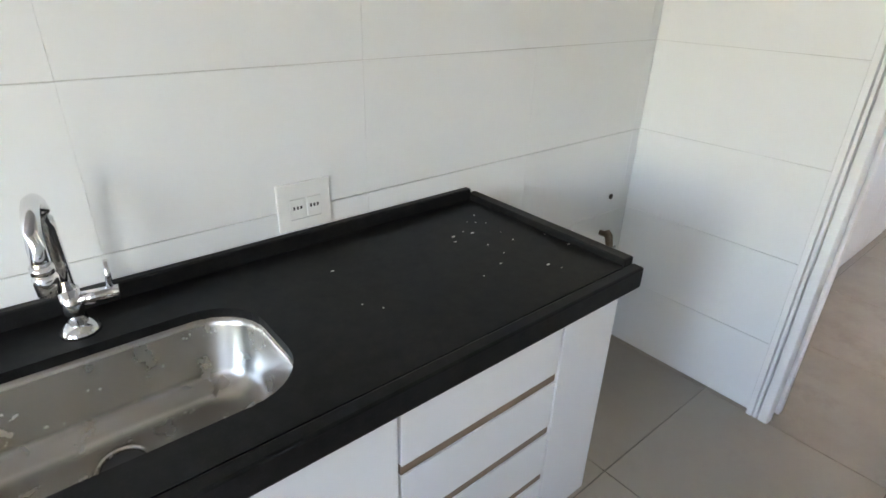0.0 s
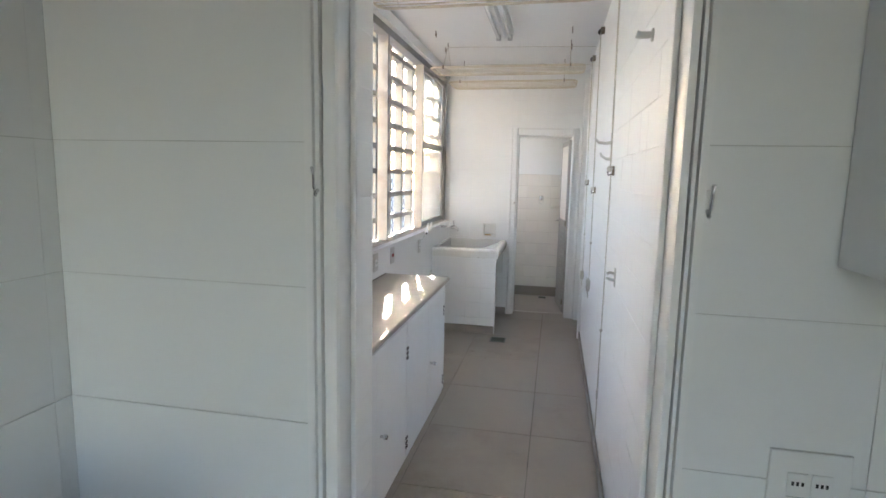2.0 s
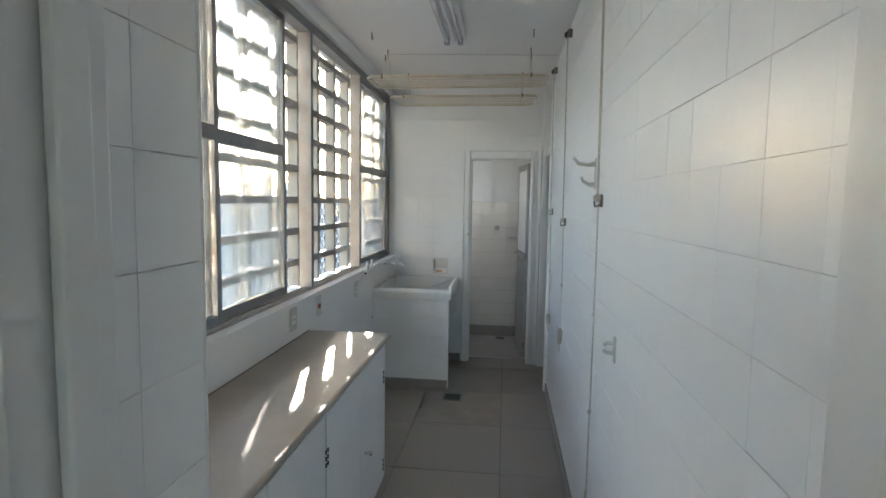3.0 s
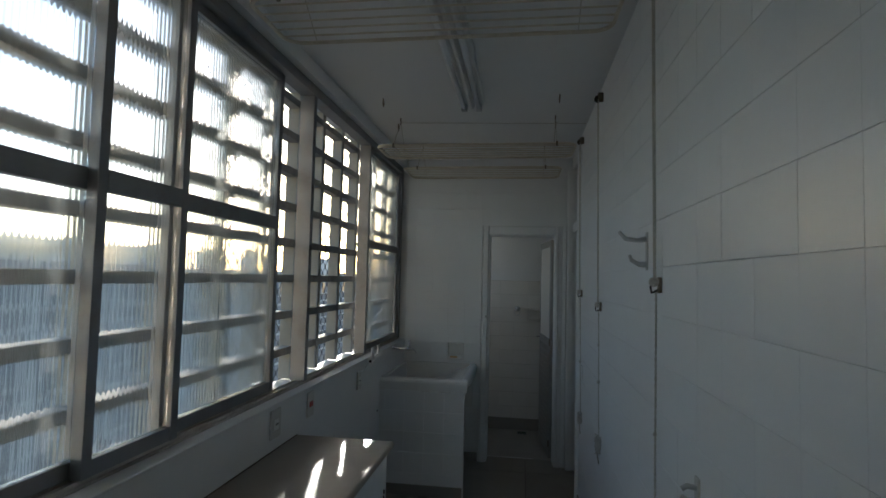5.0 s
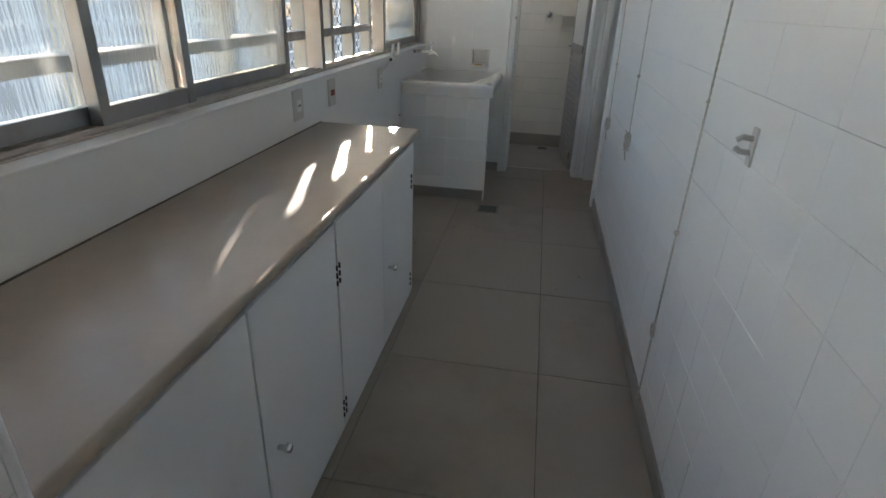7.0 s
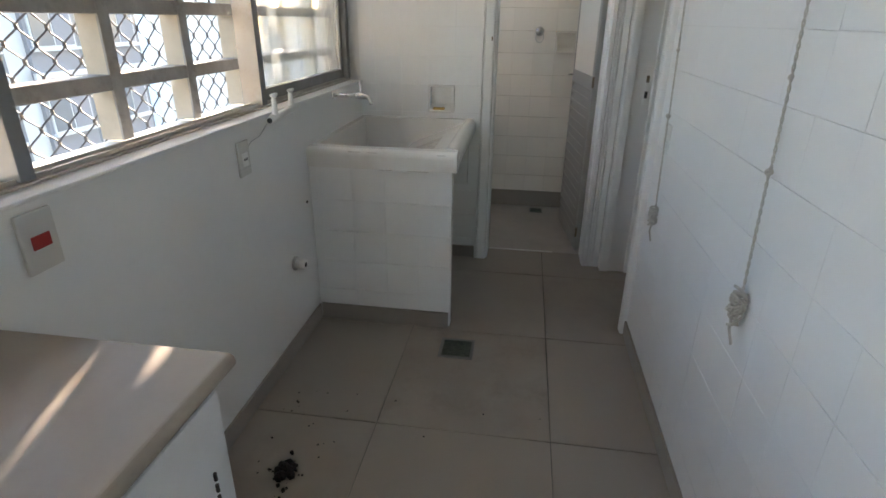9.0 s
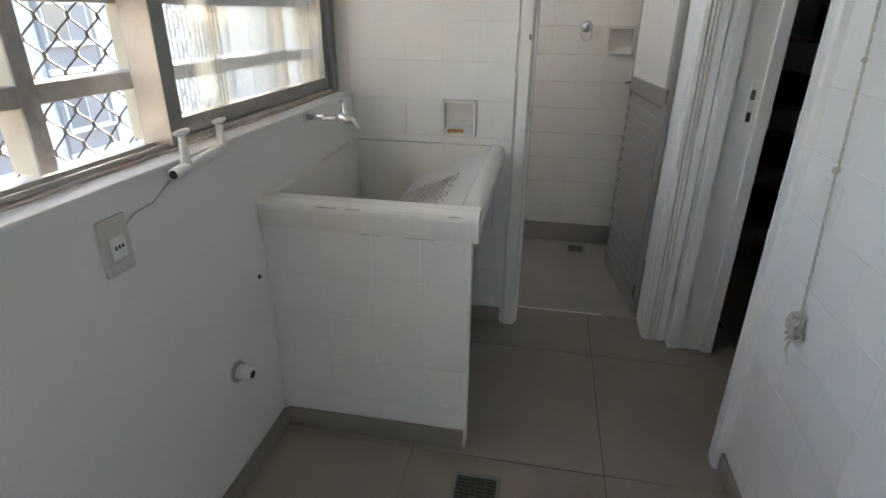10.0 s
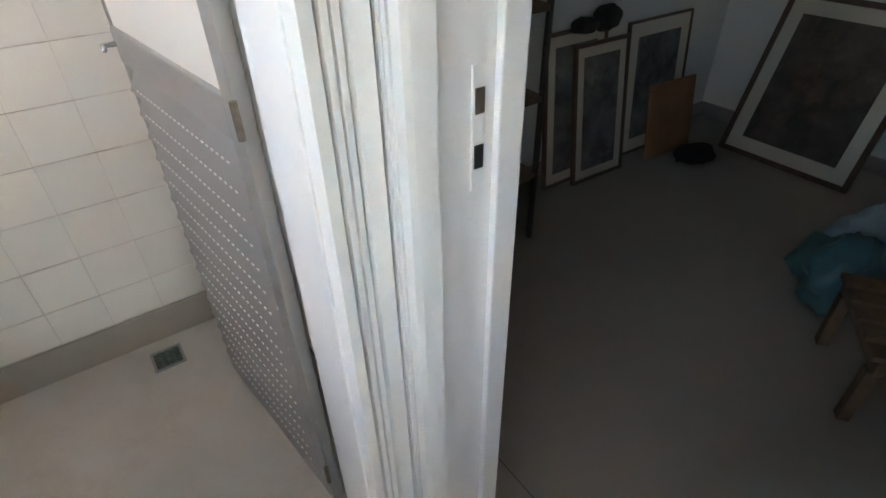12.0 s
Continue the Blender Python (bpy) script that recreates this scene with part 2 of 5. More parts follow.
def boxes(*rows, bevel=0.0):
    bm = bmesh.new()
    for r in rows:
        box(bm, *r, bevel=bevel)
    return bm


def rod(bm, pts, r, sides=8, closed=False):
    """A round bar along a line of points."""
    pts = [Vector(p) for p in pts]
    rings = []
    for i, p in enumerate(pts):
        a = pts[i - 1] if i else (pts[-1] if closed else p)
        b = pts[i + 1] if i + 1 < len(pts) else (pts[0] if closed else p)
        d = (b - a).normalized()
        u = d.orthogonal().normalized() if abs(d.z) > 0.9 else d.cross(Vector((0, 0, 1))).normalized()
        v = d.cross(u)
        rad = r[i] if isinstance(r, (list, tuple)) else r
        rings.append([bm.verts.new(p + rad * (u * math.cos(k * math.tau / sides) + v * math.sin(k * math.tau / sides))) for k in range(sides)])
    pairs = list(zip(rings, rings[1:])) + ([(rings[-1], rings[0])] if closed else [])
    for ra, rb in pairs:
        for k in range(sides):
            bm.faces.new((ra[k], ra[(k + 1) % sides], rb[(k + 1) % sides], rb[k]))
    if not closed:
        bm.faces.new(rings[0][::-1])
        bm.faces.new(rings[-1])
    return bm


def prism(bm, poly, axis, a, b):
    """A closed outline drawn across one axis and drawn out along it from a to b."""
    def at(p, s):
        return {"x": (s, p[0], p[1]), "y": (p[0], s, p[1]), "z": (p[0], p[1], s)}[axis]
    lo, hi = [bm.verts.new(at(p, a)) for p in poly], [bm.verts.new(at(p, b)) for p in poly]
    n = len(poly)
    for i in range(n):
        bm.faces.new((lo[i], lo[(i + 1) % n], hi[(i + 1) % n], hi[i]))
    bm.faces.new(lo[::-1])
    bm.faces.new(hi)
    return bm


def mesh_of(name, bm, mat, smooth=False):
    bmesh.ops.recalc_face_normals(bm, faces=bm.faces)
    me = bpy.data.meshes.new(name)
    bm.to_mesh(me)
    bm.free()
    me.materials.append(M[mat])
    if smooth:
        for f in me.polygons:
            f.use_smooth = True
    return me


def part(name, bm, mat, parent, label="", smooth=False):
    """One mesh under a thing or under a part."""
    ob = new(name, mesh_of(name, bm, mat, smooth))
    ob.parent = parent
    return tagged(ob, label)


def thing(name, label, category, place=(0, 0, 0), group=""):
    ob = new(name)
    ob.location = place
    ob.empty_display_size = 0.05
    return tagged(ob, label, category, group)


def structure(name, bm, mat, label, category):
    return tagged(new(name, mesh_of(name, bm, mat)), label, category, "", "structure")


def solid(name, bm, mat, label, category, group="", smooth=False):
    return tagged(new(name, mesh_of(name, bm, mat, smooth)), label, category, group)


# ---- the large structure ----
CEIL = 2.74
T = 0.004  # how far tiles stand proud of the wall's bed
LEFT, RIGHT, FAR = 1.11, -0.39, 7.62

structure("subfloor", boxes((-2.6, 5.05, -1.5, 1.5, -0.2, -T), (5.05, 9.2, -3.6, 1.5, -0.2, -T)), "fgrout", "dark grey joint bed under the porcelain floor tiles", "floor")
structure("ceiling", boxes((-2.6, 5.05, -1.5, 1.18, CEIL, CEIL + 0.18), (5.05, 9.2, -3.6, 1.18, CEIL, CEIL + 0.18)), "ceiling", "plain off-white painted ceiling slab", "ceiling")
# kitchen
structure("wall_kitchen_north", boxes((-2.6, 3.007, 1.15 + T, 1.32, 0, CEIL)), "kgrout", "kitchen wall bed behind large white tiles", "wall")
# The openings in these two walls are invented, to let daylight into the kitchen.
structure("wall_kitchen_south", boxes((-2.6, -2.1, -1.5, -1.35, 0, CEIL), (-1.2, 2.6, -1.5, -1.35, 0, CEIL), (-2.1, -1.2, -1.5, -1.35, 0, 1.0), (-2.1, -1.2, -1.5, -1.35, 2.2, CEIL)), "wall", "white painted kitchen wall, opening added out of view for daylight", "wall")
structure("wall_kitchen_west", boxes((-2.6, -2.45, -1.35, -0.55, 0, CEIL), (-2.6, -2.45, 0.35, 1.15, 0, CEIL), (-2.6, -2.45, -0.55, 0.35, 0, 0.9), (-2.6, -2.45, -0.55, 0.35, 2.4, CEIL)), "wall", "white kitchen wall, tall opening added out of view for daylight", "wall")
KX = 2.6 + T
structure("wall_kitchen_east", boxes((KX, 3.008, 0.46, 1.1535, 0, CEIL), (KX, 2.80, -1.35, -0.375, 0, CEIL), (KX, 2.80, -0.375, 0.46, 2.16, CEIL)), "kgrout", "thick wall bed between kitchen and laundry with a doorway", "wall")
# laundry passage
structure("wall_laundry_north", boxes((3.008, 7.62, LEFT, 1.36, -T, 1.050), (3.008, 7.62, LEFT + 0.02, 1.36, 2.66, CEIL)), "wall", "white painted wall under a long window", "wall")
structure("wall_laundry_south", boxes((2.80, 6.85, -0.515, RIGHT - T, 0, CEIL), (6.85, 7.57, -0.515, RIGHT - T, 2.62, CEIL), (7.57, 8.72 + T, -0.515, RIGHT - T, 0, CEIL)), "grout", "wall bed behind painted white tiles, with a doorway", "wall")
structure("wall_laundry_east", boxes((FAR + T, 7.77, 0.36, 0.562, 0, CEIL), (FAR + T, 7.77, 0.711, 1.36, 0, CEIL), (FAR + T, 7.77, 0.562, 0.711, 0, 0.894), (FAR + T, 7.77, 0.562, 0.711, 1.043, CEIL), (FAR + T, 7.77, RIGHT - T, -0.27, 0, CEIL), (FAR + T, 7.77, -0.27, 0.36, 2.06, CEIL)), "grout", "end wall bed behind white tiles, with the bathroom doorway", "wall")
# bathroom
structure("wall_bath_east", boxes((8.72 + T, 8.9, -0.515, -0.178, 0, CEIL), (8.72 + T, 8.9, -0.029, 1.3, 0, CEIL), (8.72 + T, 8.9, -0.178, -0.029, 0, 1.167), (8.72 + T, 8.9, -0.178, -0.029, 1.315, CEIL)), "bgrout", "bathroom wall bed behind cream tiles", "wall")
# The high opening in this wall is invented, as a place for the bathroom fill.
structure("wall_bath_north", boxes((7.77, 8.72 + T, 1.12, 1.3, 0, 1.6), (7.77, 8.72 + T, 1.12, 1.3, 2.3, CEIL), (7.77, 7.9, 1.12, 1.3, 1.6, 2.3), (8.55, 8.72 + T, 1.12, 1.3, 1.6, 2.3)), "btile", "bathroom wall, small high opening added out of view for light", "wall")
# box room
structure("wall_box_room_east", boxes((8.80, 8.95, -3.3, -0.515, 0, CEIL)), "roomwall", "dim white wall of the box room", "wall")
structure("wall_box_room_south", boxes((5.2, 8.95, -3.45, -3.3, 0, CEIL)), "roomwall", "dim white wall of the box room", "wall")
structure("wall_box_room_west", boxes((5.05, 5.2, -3.45, -0.515, 0, CEIL)), "roomwall", "dim white wall of the box room", "wall")


# ---- fluted door trim ----
def flutes(width, depth, ridges):
    """The outline of a moulded casing: flat back, rounded ridges of the given shares in front."""
    poly, at, total = [(0, 0)], 0.0, sum(ridges)
    for share in ridges:
        w = width * share / total
        for k in range(9):
            a = math.pi * k / 8
            lift = min(1.0, 1.5 * math.sin(a))
            poly.append((at + w * (0.5 - 0.47 * math.cos(a)), depth * (0.40 + 0.60 * lift)))
        at += w
    return poly + [(width, 0)]


def casing(name, parent, place, width, depth, facing, z0, z1, n=(3, 1, 2), mat="trim"):
    """An upright casing board at a corner (x, y); facing: the way its ridges look."""
    x, y = place
    turn = {"-x": lambda u, d: (x - d, y + u), "+y": lambda u, d: (x + u, y + d), "-y": lambda u, d: (x + u, y - d), "+x": lambda u, d: (x + d, y + u)}[facing]
    bm = prism(bmesh.new(), [turn(u, d) for u, d in flutes(width, depth, n)], "z", z0, z1)
    return part(name, bm, mat, parent, smooth=False)


# kitchen doorway
door1 = tagged(thing("door_1", "white fluted timber frame of the open kitchen doorway", "door frame"), kind="structure")
casing("casing", door1, (KX, 0.375), 0.085, 0.035, "-x", 0, 2.2)
casing("casing", door1, (KX, -0.375), 0.055, 0.035, "-x", 0, 2.2, (2, 1, 2))
part("jamb", boxes((2.59, 2.74, 0.385, 0.459, 0, 2.16), bevel=0.004), "trim", door1)
part("jamb", boxes((2.59, 2.80, -0.374, -0.322, 0, 2.16), bevel=0.004), "trim", door1)
part("head", boxes((2.59, 2.74, -0.322, 0.385, 2.10, 2.158), bevel=0.004), "trim", door1)
part("stop", boxes((2.66, 2.70, 0.37, 0.3845, 0, 2.1), bevel=0.003), "trim", door1)
part("stop", boxes((2.66, 2.70, -0.3215, -0.308, 0, 2.1), bevel=0.003), "trim", door1)
wall_end = part("wall_end", boxes((2.745, 3.012, 0.456, 0.4595, 0, CEIL)), "grout", door1, "white tiled end of the thick wall")
part("corner_bead", rod(bmesh.new(), [(3.0125, 0.4575, 0), (3.0125, 0.4575, CEIL)], 0.0065, 10), "trim", door1)

part("ball_catch", rod(bmesh.new(), [(2.577, 0.449, 0.875), (2.571, 0.449, 0.875)], 0.004, 8), "steel_dark", door1)

# bathroom doorway
door2 = tagged(thing("door_2", "white fluted timber frame of the bathroom doorway", "door frame"), kind="structure")
casing("casing", door2, (FAR, 0.345), 0.07, 0.026, "-x", 0, 2.12, (6, 1))
casing("casing", door2, (FAR, -0.3485), 0.0985, 0.03, "-x", 0, 2.12, (2.4, 0.8, 0.8, 1.6))
part("jamb", boxes((FAR, 7.78, 0.335, 0.359, 0, 2.05), bevel=0.003), "trim", door2)
part("jamb", boxes((FAR, 7.78, -0.269, -0.245, 0, 2.05), bevel=0.003), "trim", door2)
part("head", boxes((FAR, 7.78, -0.245, 0.335, 2.035, 2.059), bevel=0.003), "trim", door2)
part("head_casing", boxes((FAR - 0.028, FAR, -0.25, 0.345, 2.04, 2.115), bevel=0.008), "trim", door2)
part("threshold", boxes((7.771, 7.779, -0.08, 0.335, -0.002, 0.006), bevel=0.002), "porcelain", door2, "broken pale threshold strip")

keeper = part("keeper_plate", boxes((FAR - 0.029, FAR - 0.026, 0.352, 0.366, 1.27, 1.33), bevel=0.001), "trim", door2, "painted keeper plate")
part("keeper_hole", boxes((FAR - 0.0305, FAR - 0.029, 0.355, 0.363, 1.285, 1.305)), "brass", keeper)

# box room doorway with a closed panel over it
door3 = tagged(thing("door_3", "white painted frame of the open box room doorway", "door frame"), kind="structure")
casing("casing", door3, (7.535, RIGHT - T), 0.085, 0.045, "+y", 0, 2.62, (2.2, 0.9, 0.9, 1.6))
casing("casing", door3, (6.82, RIGHT - T), 0.06, 0.03, "+y", 0, 2.62, (4, 1))
part("jamb", boxes((7.545, 7.569, -0.535, RIGHT - T, 0, 2.62), bevel=0.003), "trim", door3)
part("jamb_stop", boxes((7.53, 7.5448, -0.535, -0.49, 0, 2.1), bevel=0.003), "trim", door3)
strike = part("strike_plate", boxes((7.5415, 7.5455, -0.475, -0.452, 0.98, 1.16), bevel=0.001), "trim", door3, "painted-over metal strike plate")
part("latch_hole", boxes((7.5395, 7.5425, -0.471, -0.456, 1.095, 1.13)), "brass", strike)
part("bolt_hole", boxes((7.5395, 7.5425, -0.471, -0.456, 1.015, 1.05)), "dark", strike)
part("jamb", boxes((6.851, 6.875, -0.535, RIGHT - T, 0, 2.62), bevel=0.003), "trim", door3)
part("head", boxes((6.875, 7.545, -0.50, RIGHT - T, 2.06, 2.13), bevel=0.004), "trim", door3)
part("top_panel", boxes((6.875, 7.545, -0.47, -0.44, 2.13, 2.62), bevel=0.004), "trim", door3)

# skirting
structure("baseboard_1", boxes((5.20, 6.745, LEFT - 0.012, LEFT, 0, 0.075), bevel=0.003), "skirting", "grey porcelain skirting along the window wall", "baseboard")
structure("baseboard_2", boxes((2.81, 6.82, RIGHT + 0.001, RIGHT + 0.012, 0, 0.075), bevel=0.003), "skirting", "grey porcelain skirting along the tiled wall", "baseboard")
structure("baseboard_3", boxes((8.706, 8.719, -0.38, 1.11, 0, 0.125), bevel=0.003), "skirting", "grey porcelain skirting in the bathroom", "baseboard")
structure("baseboard_4", boxes((FAR - 0.012, FAR - 0.001, 0.42, 1.1, 0, 0.075), bevel=0.003), "skirting", "short grey porcelain skirting by the tank", "baseboard")
structure("baseboard_5", boxes((8.785, 8.799, -3.29, -0.52, 0, 0.08), (5.21, 8.785, -3.299, -3.285, 0, 0.08), bevel=0.003), "skirting", "grey skirting of the box room", "baseboard")

# ---- the long window ----
window = tagged(thing("window_1", "long grey aluminium window with ribbed glass, its middle slid open", "window"), kind="structure")
WZ0, WZM, WZ1 = 1.065, 1.875, 2.655
part("window_sill", boxes((3.016, 7.615, 1.104, 1.20, 1.051, 1.0605), bevel=0.003), "wall", window, "white painted sill ledge")
part("bottom_rail", boxes((3.016, 7.615, 1.165, 1.245, 1.061, 1.067), (3.016, 7.615, 1.178, 1.183, 1.0672, 1.0785), (3.016, 7.615, 1.215, 1.220, 1.0672, 1.0785), bevel=0.001), "track", window, "worn pale sliding track")
part("top_rail", boxes((3.016, 7.615, 1.165, 1.245, 2.60, 2.655), bevel=0.002), "alu", window)
for x, w in ((5.43, 0.038), (6.52, 0.042), (7.59, 0.05)):
    part("mullion", boxes((x - w / 2, x + w / 2, 1.166, 1.246, 1.0705, 2.60), bevel=0.002), "alu", window)


def ribbed(x0, x1, z0, z1, y, pitch=0.018):
    """A pane ribbed on one side."""
    n = max(2, int((x1 - x0) / pitch))
    front = []
    for i in range(n * 6 + 1):
        x = x0 + (x1 - x0) * i / (n * 6)
        front.append((x, y - 0.0009 * math.sin(math.pi * i / 6) ** 2 - 0.002))
    return prism(bmesh.new(), front + [(x1, y + 0.002), (x0, y + 0.002)], "z", z0, z1)


def sash(x0, x1, y, shade=False):
    """One sliding or fixed sash: two stiles, three rails and its ribbed panes."""
    s = part("sash", boxes((x0, x0 + 0.035, y - 0.018, y + 0.018, 1.0795, 2.60), (x1 - 0.035, x1, y - 0.018, y + 0.018, 1.0795, 2.60),
                           (x0 + 0.035, x1 - 0.035, y - 0.016, y + 0.016, 1.0795, 1.125), (x0 + 0.035, x1 - 0.035, y - 0.016, y + 0.016, 2.565, 2.60),
                           (x0 + 0.035, x1 - 0.035, y - 0.022, y + 0.016, WZM - 0.03, WZM + 0.03), bevel=0.002), "alu", window)
    for z0, z1 in ((1.126, WZM - 0.031), (WZM + 0.031, 2.564)):
        pane = part("pane", ribbed(x0 + 0.036, x1 - 0.036, z0, z1, y), "glass", s, "ribbed translucent glass pane")
        pane.visible_shadow = shade and z0 < 1.5


sash(3.06, 3.64, 1.187)
sash(3.60, 4.02, 1.224)
sash(3.965, 4.36, 1.187, True)
sash(4.31, 5.13, 1.224, True)
sash(6.545, 7.565, 1.205)

# concrete lattice outside the glass
lattice = tagged(thing("window_lattice", "grey and cream concrete lattice outside the laundry window", "lattice", (5.3, 1.33, 1.06)), kind="structure")
LX = [3.03 + 0.36 * k for k in range(14)]
LZ = [1.02 + 0.196 * k for k in range(9)]
for k, x in enumerate(LX):
    x = min(x, 7.60)
    up = part("upright", boxes((x - 0.022, x + 0.022, 1.297, 1.305, 1.056, 2.658), bevel=0.002), "concrete", lattice)
    up.location = -lattice.location
    rv = part("reveal", boxes((x - 0.02, x + 0.02, 1.305, 1.368, 1.056, 2.658)), "cream", lattice, "cream painted side of the lattice bar")
    rv.location = -lattice.location
for z in LZ[1:]:
    bar = part("crossbar", boxes((3.0, 7.62, 1.2985, 1.363, z - 0.021, z + 0.021), bevel=0.003), "concrete", lattice)
    bar.location = -lattice.location


def net():
    """A safety net of twisted cord, knotted in long diamonds."""
    bm = bmesh.new()
    dx, dz, y = 0.044, 0.042, 1.402
    nx, nz, steps = int(2.4 / dx), 40, 4
    knots = []
    for s in (1, -1):
        for i in range(-nz, nx + nz, 2):
            pts = []
            for j in range(nz * steps + 1):
                k, f = divmod(j, steps)
                f /= steps
                c = k + f * f * (3 - 2 * f)
                c = i + c if s > 0 else i + nz - c
                x, z = 4.85 + c * dx, 1.02 + (k + f) * dz
                if 4.85 <= x <= 7.2:
                    pts.append((x + 0.010 * math.sin(5 * x + 3 * z), y + 0.012 * math.sin(2.3 * x + 1.7 * z), z + 0.008 * math.sin(7 * x)))
                    if f == 0 and s > 0:
                        knots.append(pts[-1])
                elif pts:
                    break
            if len(pts) > 1:
                rod(bm, pts, 0.0028, 4)
    for p in knots:
        rod(bm, [(p[0], p[1], p[2] - 0.009), p, (p[0], p[1], p[2] + 0.009)], [0.003, 0.0058, 0.003], 5)
    return bm


tagged(new("safety_net", mesh_of("safety_net", net(), "net")), "grey cord safety net stretched outside the open window", "net", "", "structure")


# ---- outside ----
structure("ground", boxes((-400, 400, -400, 400, -14.2, -14)), "asphalt", "dark street far below the window", "ground")


def block(name, label, x0, x1, y, top, bays, wall_mat, bay_mat):
    """A far apartment house: wall, roof slab, and bays of windows, storey by storey."""
    h = tagged(thing(name, label, "building", ((x0 + x1) / 2, y, -14)))
    inv = -h.location
    depth = 10
    part("wall", boxes((x0, x1, y, y + depth, -14, top)), wall_mat, h).location = inv
    part("roof", boxes((x0 - 0.3, x1 + 0.3, y - 0.3, y + depth + 0.3, top, top + 0.35), ((x0 + x1) / 2 - 2, (x0 + x1) / 2 + 2, y + 2, y + 6, top + 0.35, top + 2.2)), wall_mat, h).location = inv
    step = (x1 - x0) / bays
    for b in range(bays):
        bx0, bx1 = x0 + b * step + step * 0.28, x0 + (b + 1) * step - step * 0.06
        part("bay", boxes((bx0, bx1, y - 0.16, y, -13.5, top - 0.5)), bay_mat, h).location = inv
        # The dark gap beside the bay, drawn as a dark raised strip.
        part("downpipe", boxes((bx1 + 0.02, bx1 + 0.16, y - 0.14, y, -13.8, top - 0.3)), "facade_glass", h, "dark vertical strip drawn in place of a gap").location = inv
        z = top - 3.0
        while z > -9:
            w = part("window", boxes((bx0 + 0.15, bx1 - 0.15, y - 0.22, y - 0.16, z + 0.9, z + 2.2)), "facade", h)
            w.location = inv
            wm = (bx0 + bx1) / 2
            part("pane", boxes((bx0 + 0.22, wm - 0.04, y - 0.24, y - 0.22, z + 0.97, z + 2.13)), "facade_glass", w)
            part("pane", boxes((wm + 0.04, bx1 - 0.22, y - 0.24, y - 0.22, z + 0.97, z + 2.13)), "facade_grey", w)
            part("slab_edge", boxes((bx0 - 0.1, bx1 + 0.015, y - 0.26, y - 0.161, z - 0.1, z + 0.1)), "facade", h).location = inv
            part("sill", boxes((bx0 + 0.05, bx1 - 0.05, y - 0.34, y - 0.16, z + 0.8, z + 0.9)), "facade", w)
            z -= 2.9


block("apartment_building", "white apartment building with grey window bays across the street", -16, 27.3, 17, 2.4, 13, "facade", "facade_grey")
blue = tagged(thing("apartment_building", "pale blue apartment tower with small square windows", "building", (78, 50, -14)))
part("wall", boxes((-8, 12, -5, 5, 0, 18.5)), "facade_blue", blue)
part("roof", boxes((-8.3, 12.3, -5.3, 5.3, 18.5, 18.9)), "facade", blue)
for pillar_x in (-8.4, 1.2, 11.6):
    part("pillar", boxes((pillar_x, pillar_x + 0.8, -5.25, -5.0, 0, 18.5)), "facade", blue)
for row in range(6):
    for col in range(7):
        wx, wz = -6.9 + 2.7 * col, 1.4 + 2.8 * row
        win = part("window", boxes((wx, wx + 0.85, -5.08, -5.0, wz, wz + 0.85)), "facade", blue)
        part("pane", boxes((wx + 0.07, wx + 0.78, -5.1, -5.08, wz + 0.07, wz + 0.78)), "facade_glass", win)
block("apartment_building", "white apartment building at the end of the street", 52, 90, 24, 1.6, 10, "facade", "facade_grey")

# ---- kitchen things ----
top = thing("kitchen_worktop", "black granite kitchen worktop with raised rims, dusty with crumbs", "worktop", (0.7, 0.85, 0.81))
SX0, SX1, SY0, SY1 = 0.15, 0.895, 0.66, 0.985


def in_place(ob):
    """Keeps a part's own coordinates those of the place."""
    ob.location = -ob.parent.location
    return ob


def slab_with_hole():
    bm = bmesh.new()
    box(bm, -1.6, SX0, 0.579, 1.13, 0.862, 0.888)
    box(bm, SX1, 1.661, 0.579, 1.13, 0.862, 0.888)
    box(bm, SX0, SX1, 0.579, SY0, 0.862, 0.888)
    box(bm, SX0, SX1, SY1, 1.13, 0.862, 0.888)
    r = 0.11
    for cx, cy, a0, kx, ky in ((SX1 - r, SY1 - r, 0, SX1, SY1), (SX0 + r, SY1 - r, 90, SX0, SY1), (SX0 + r, SY0 + r, 180, SX0, SY0), (SX1 - r, SY0 + r, 270, SX1, SY0)):
        arc = [(cx + r * math.cos(radians(a0 + 11.25 * k)), cy + r * math.sin(radians(a0 + 11.25 * k))) for k in range(9)]
        for p0, p1 in zip(arc, arc[1:]):
            prism(bm, [(kx, ky), p0, p1], "z", 0.862, 0.888)
    return bm


in_place(part("slab", slab_with_hole(), "granite", top))
in_place(part("front_apron", boxes((-1.6, 1.70, 0.547, 0.5785, 0.833, 0.8885), bevel=0.005), "granite", top))
in_place(part("end_rim", boxes((1.662, 1.70, 0.579, 1.148, 0.833, 0.905), bevel=0.005), "granite", top))
in_place(part("back_rim", boxes((-1.6, 1.661, 1.125, 1.149, 0.862, 0.925), bevel=0.004), "granite", top))

# paint crumbs on the granite
crumbs = bmesh.new()
rng = random.Random(4)
for k in range(26):
    cx, cy = (rng.gauss(1.55, 0.12), rng.gauss(0.93, 0.12)) if k < 20 else (rng.uniform(0.95, 1.6), rng.uniform(0.62, 1.08))
    if cx > 1.66 or cy > 1.11 or cx < SX1 + 0.03 or cy < 0.6:
        continue
    s = rng.uniform(0.0006, 0.0022)
    box(crumbs, cx - s * 2, cx + s * 2, cy - s, cy + s, 0.888, 0.888 + s * 0.7)
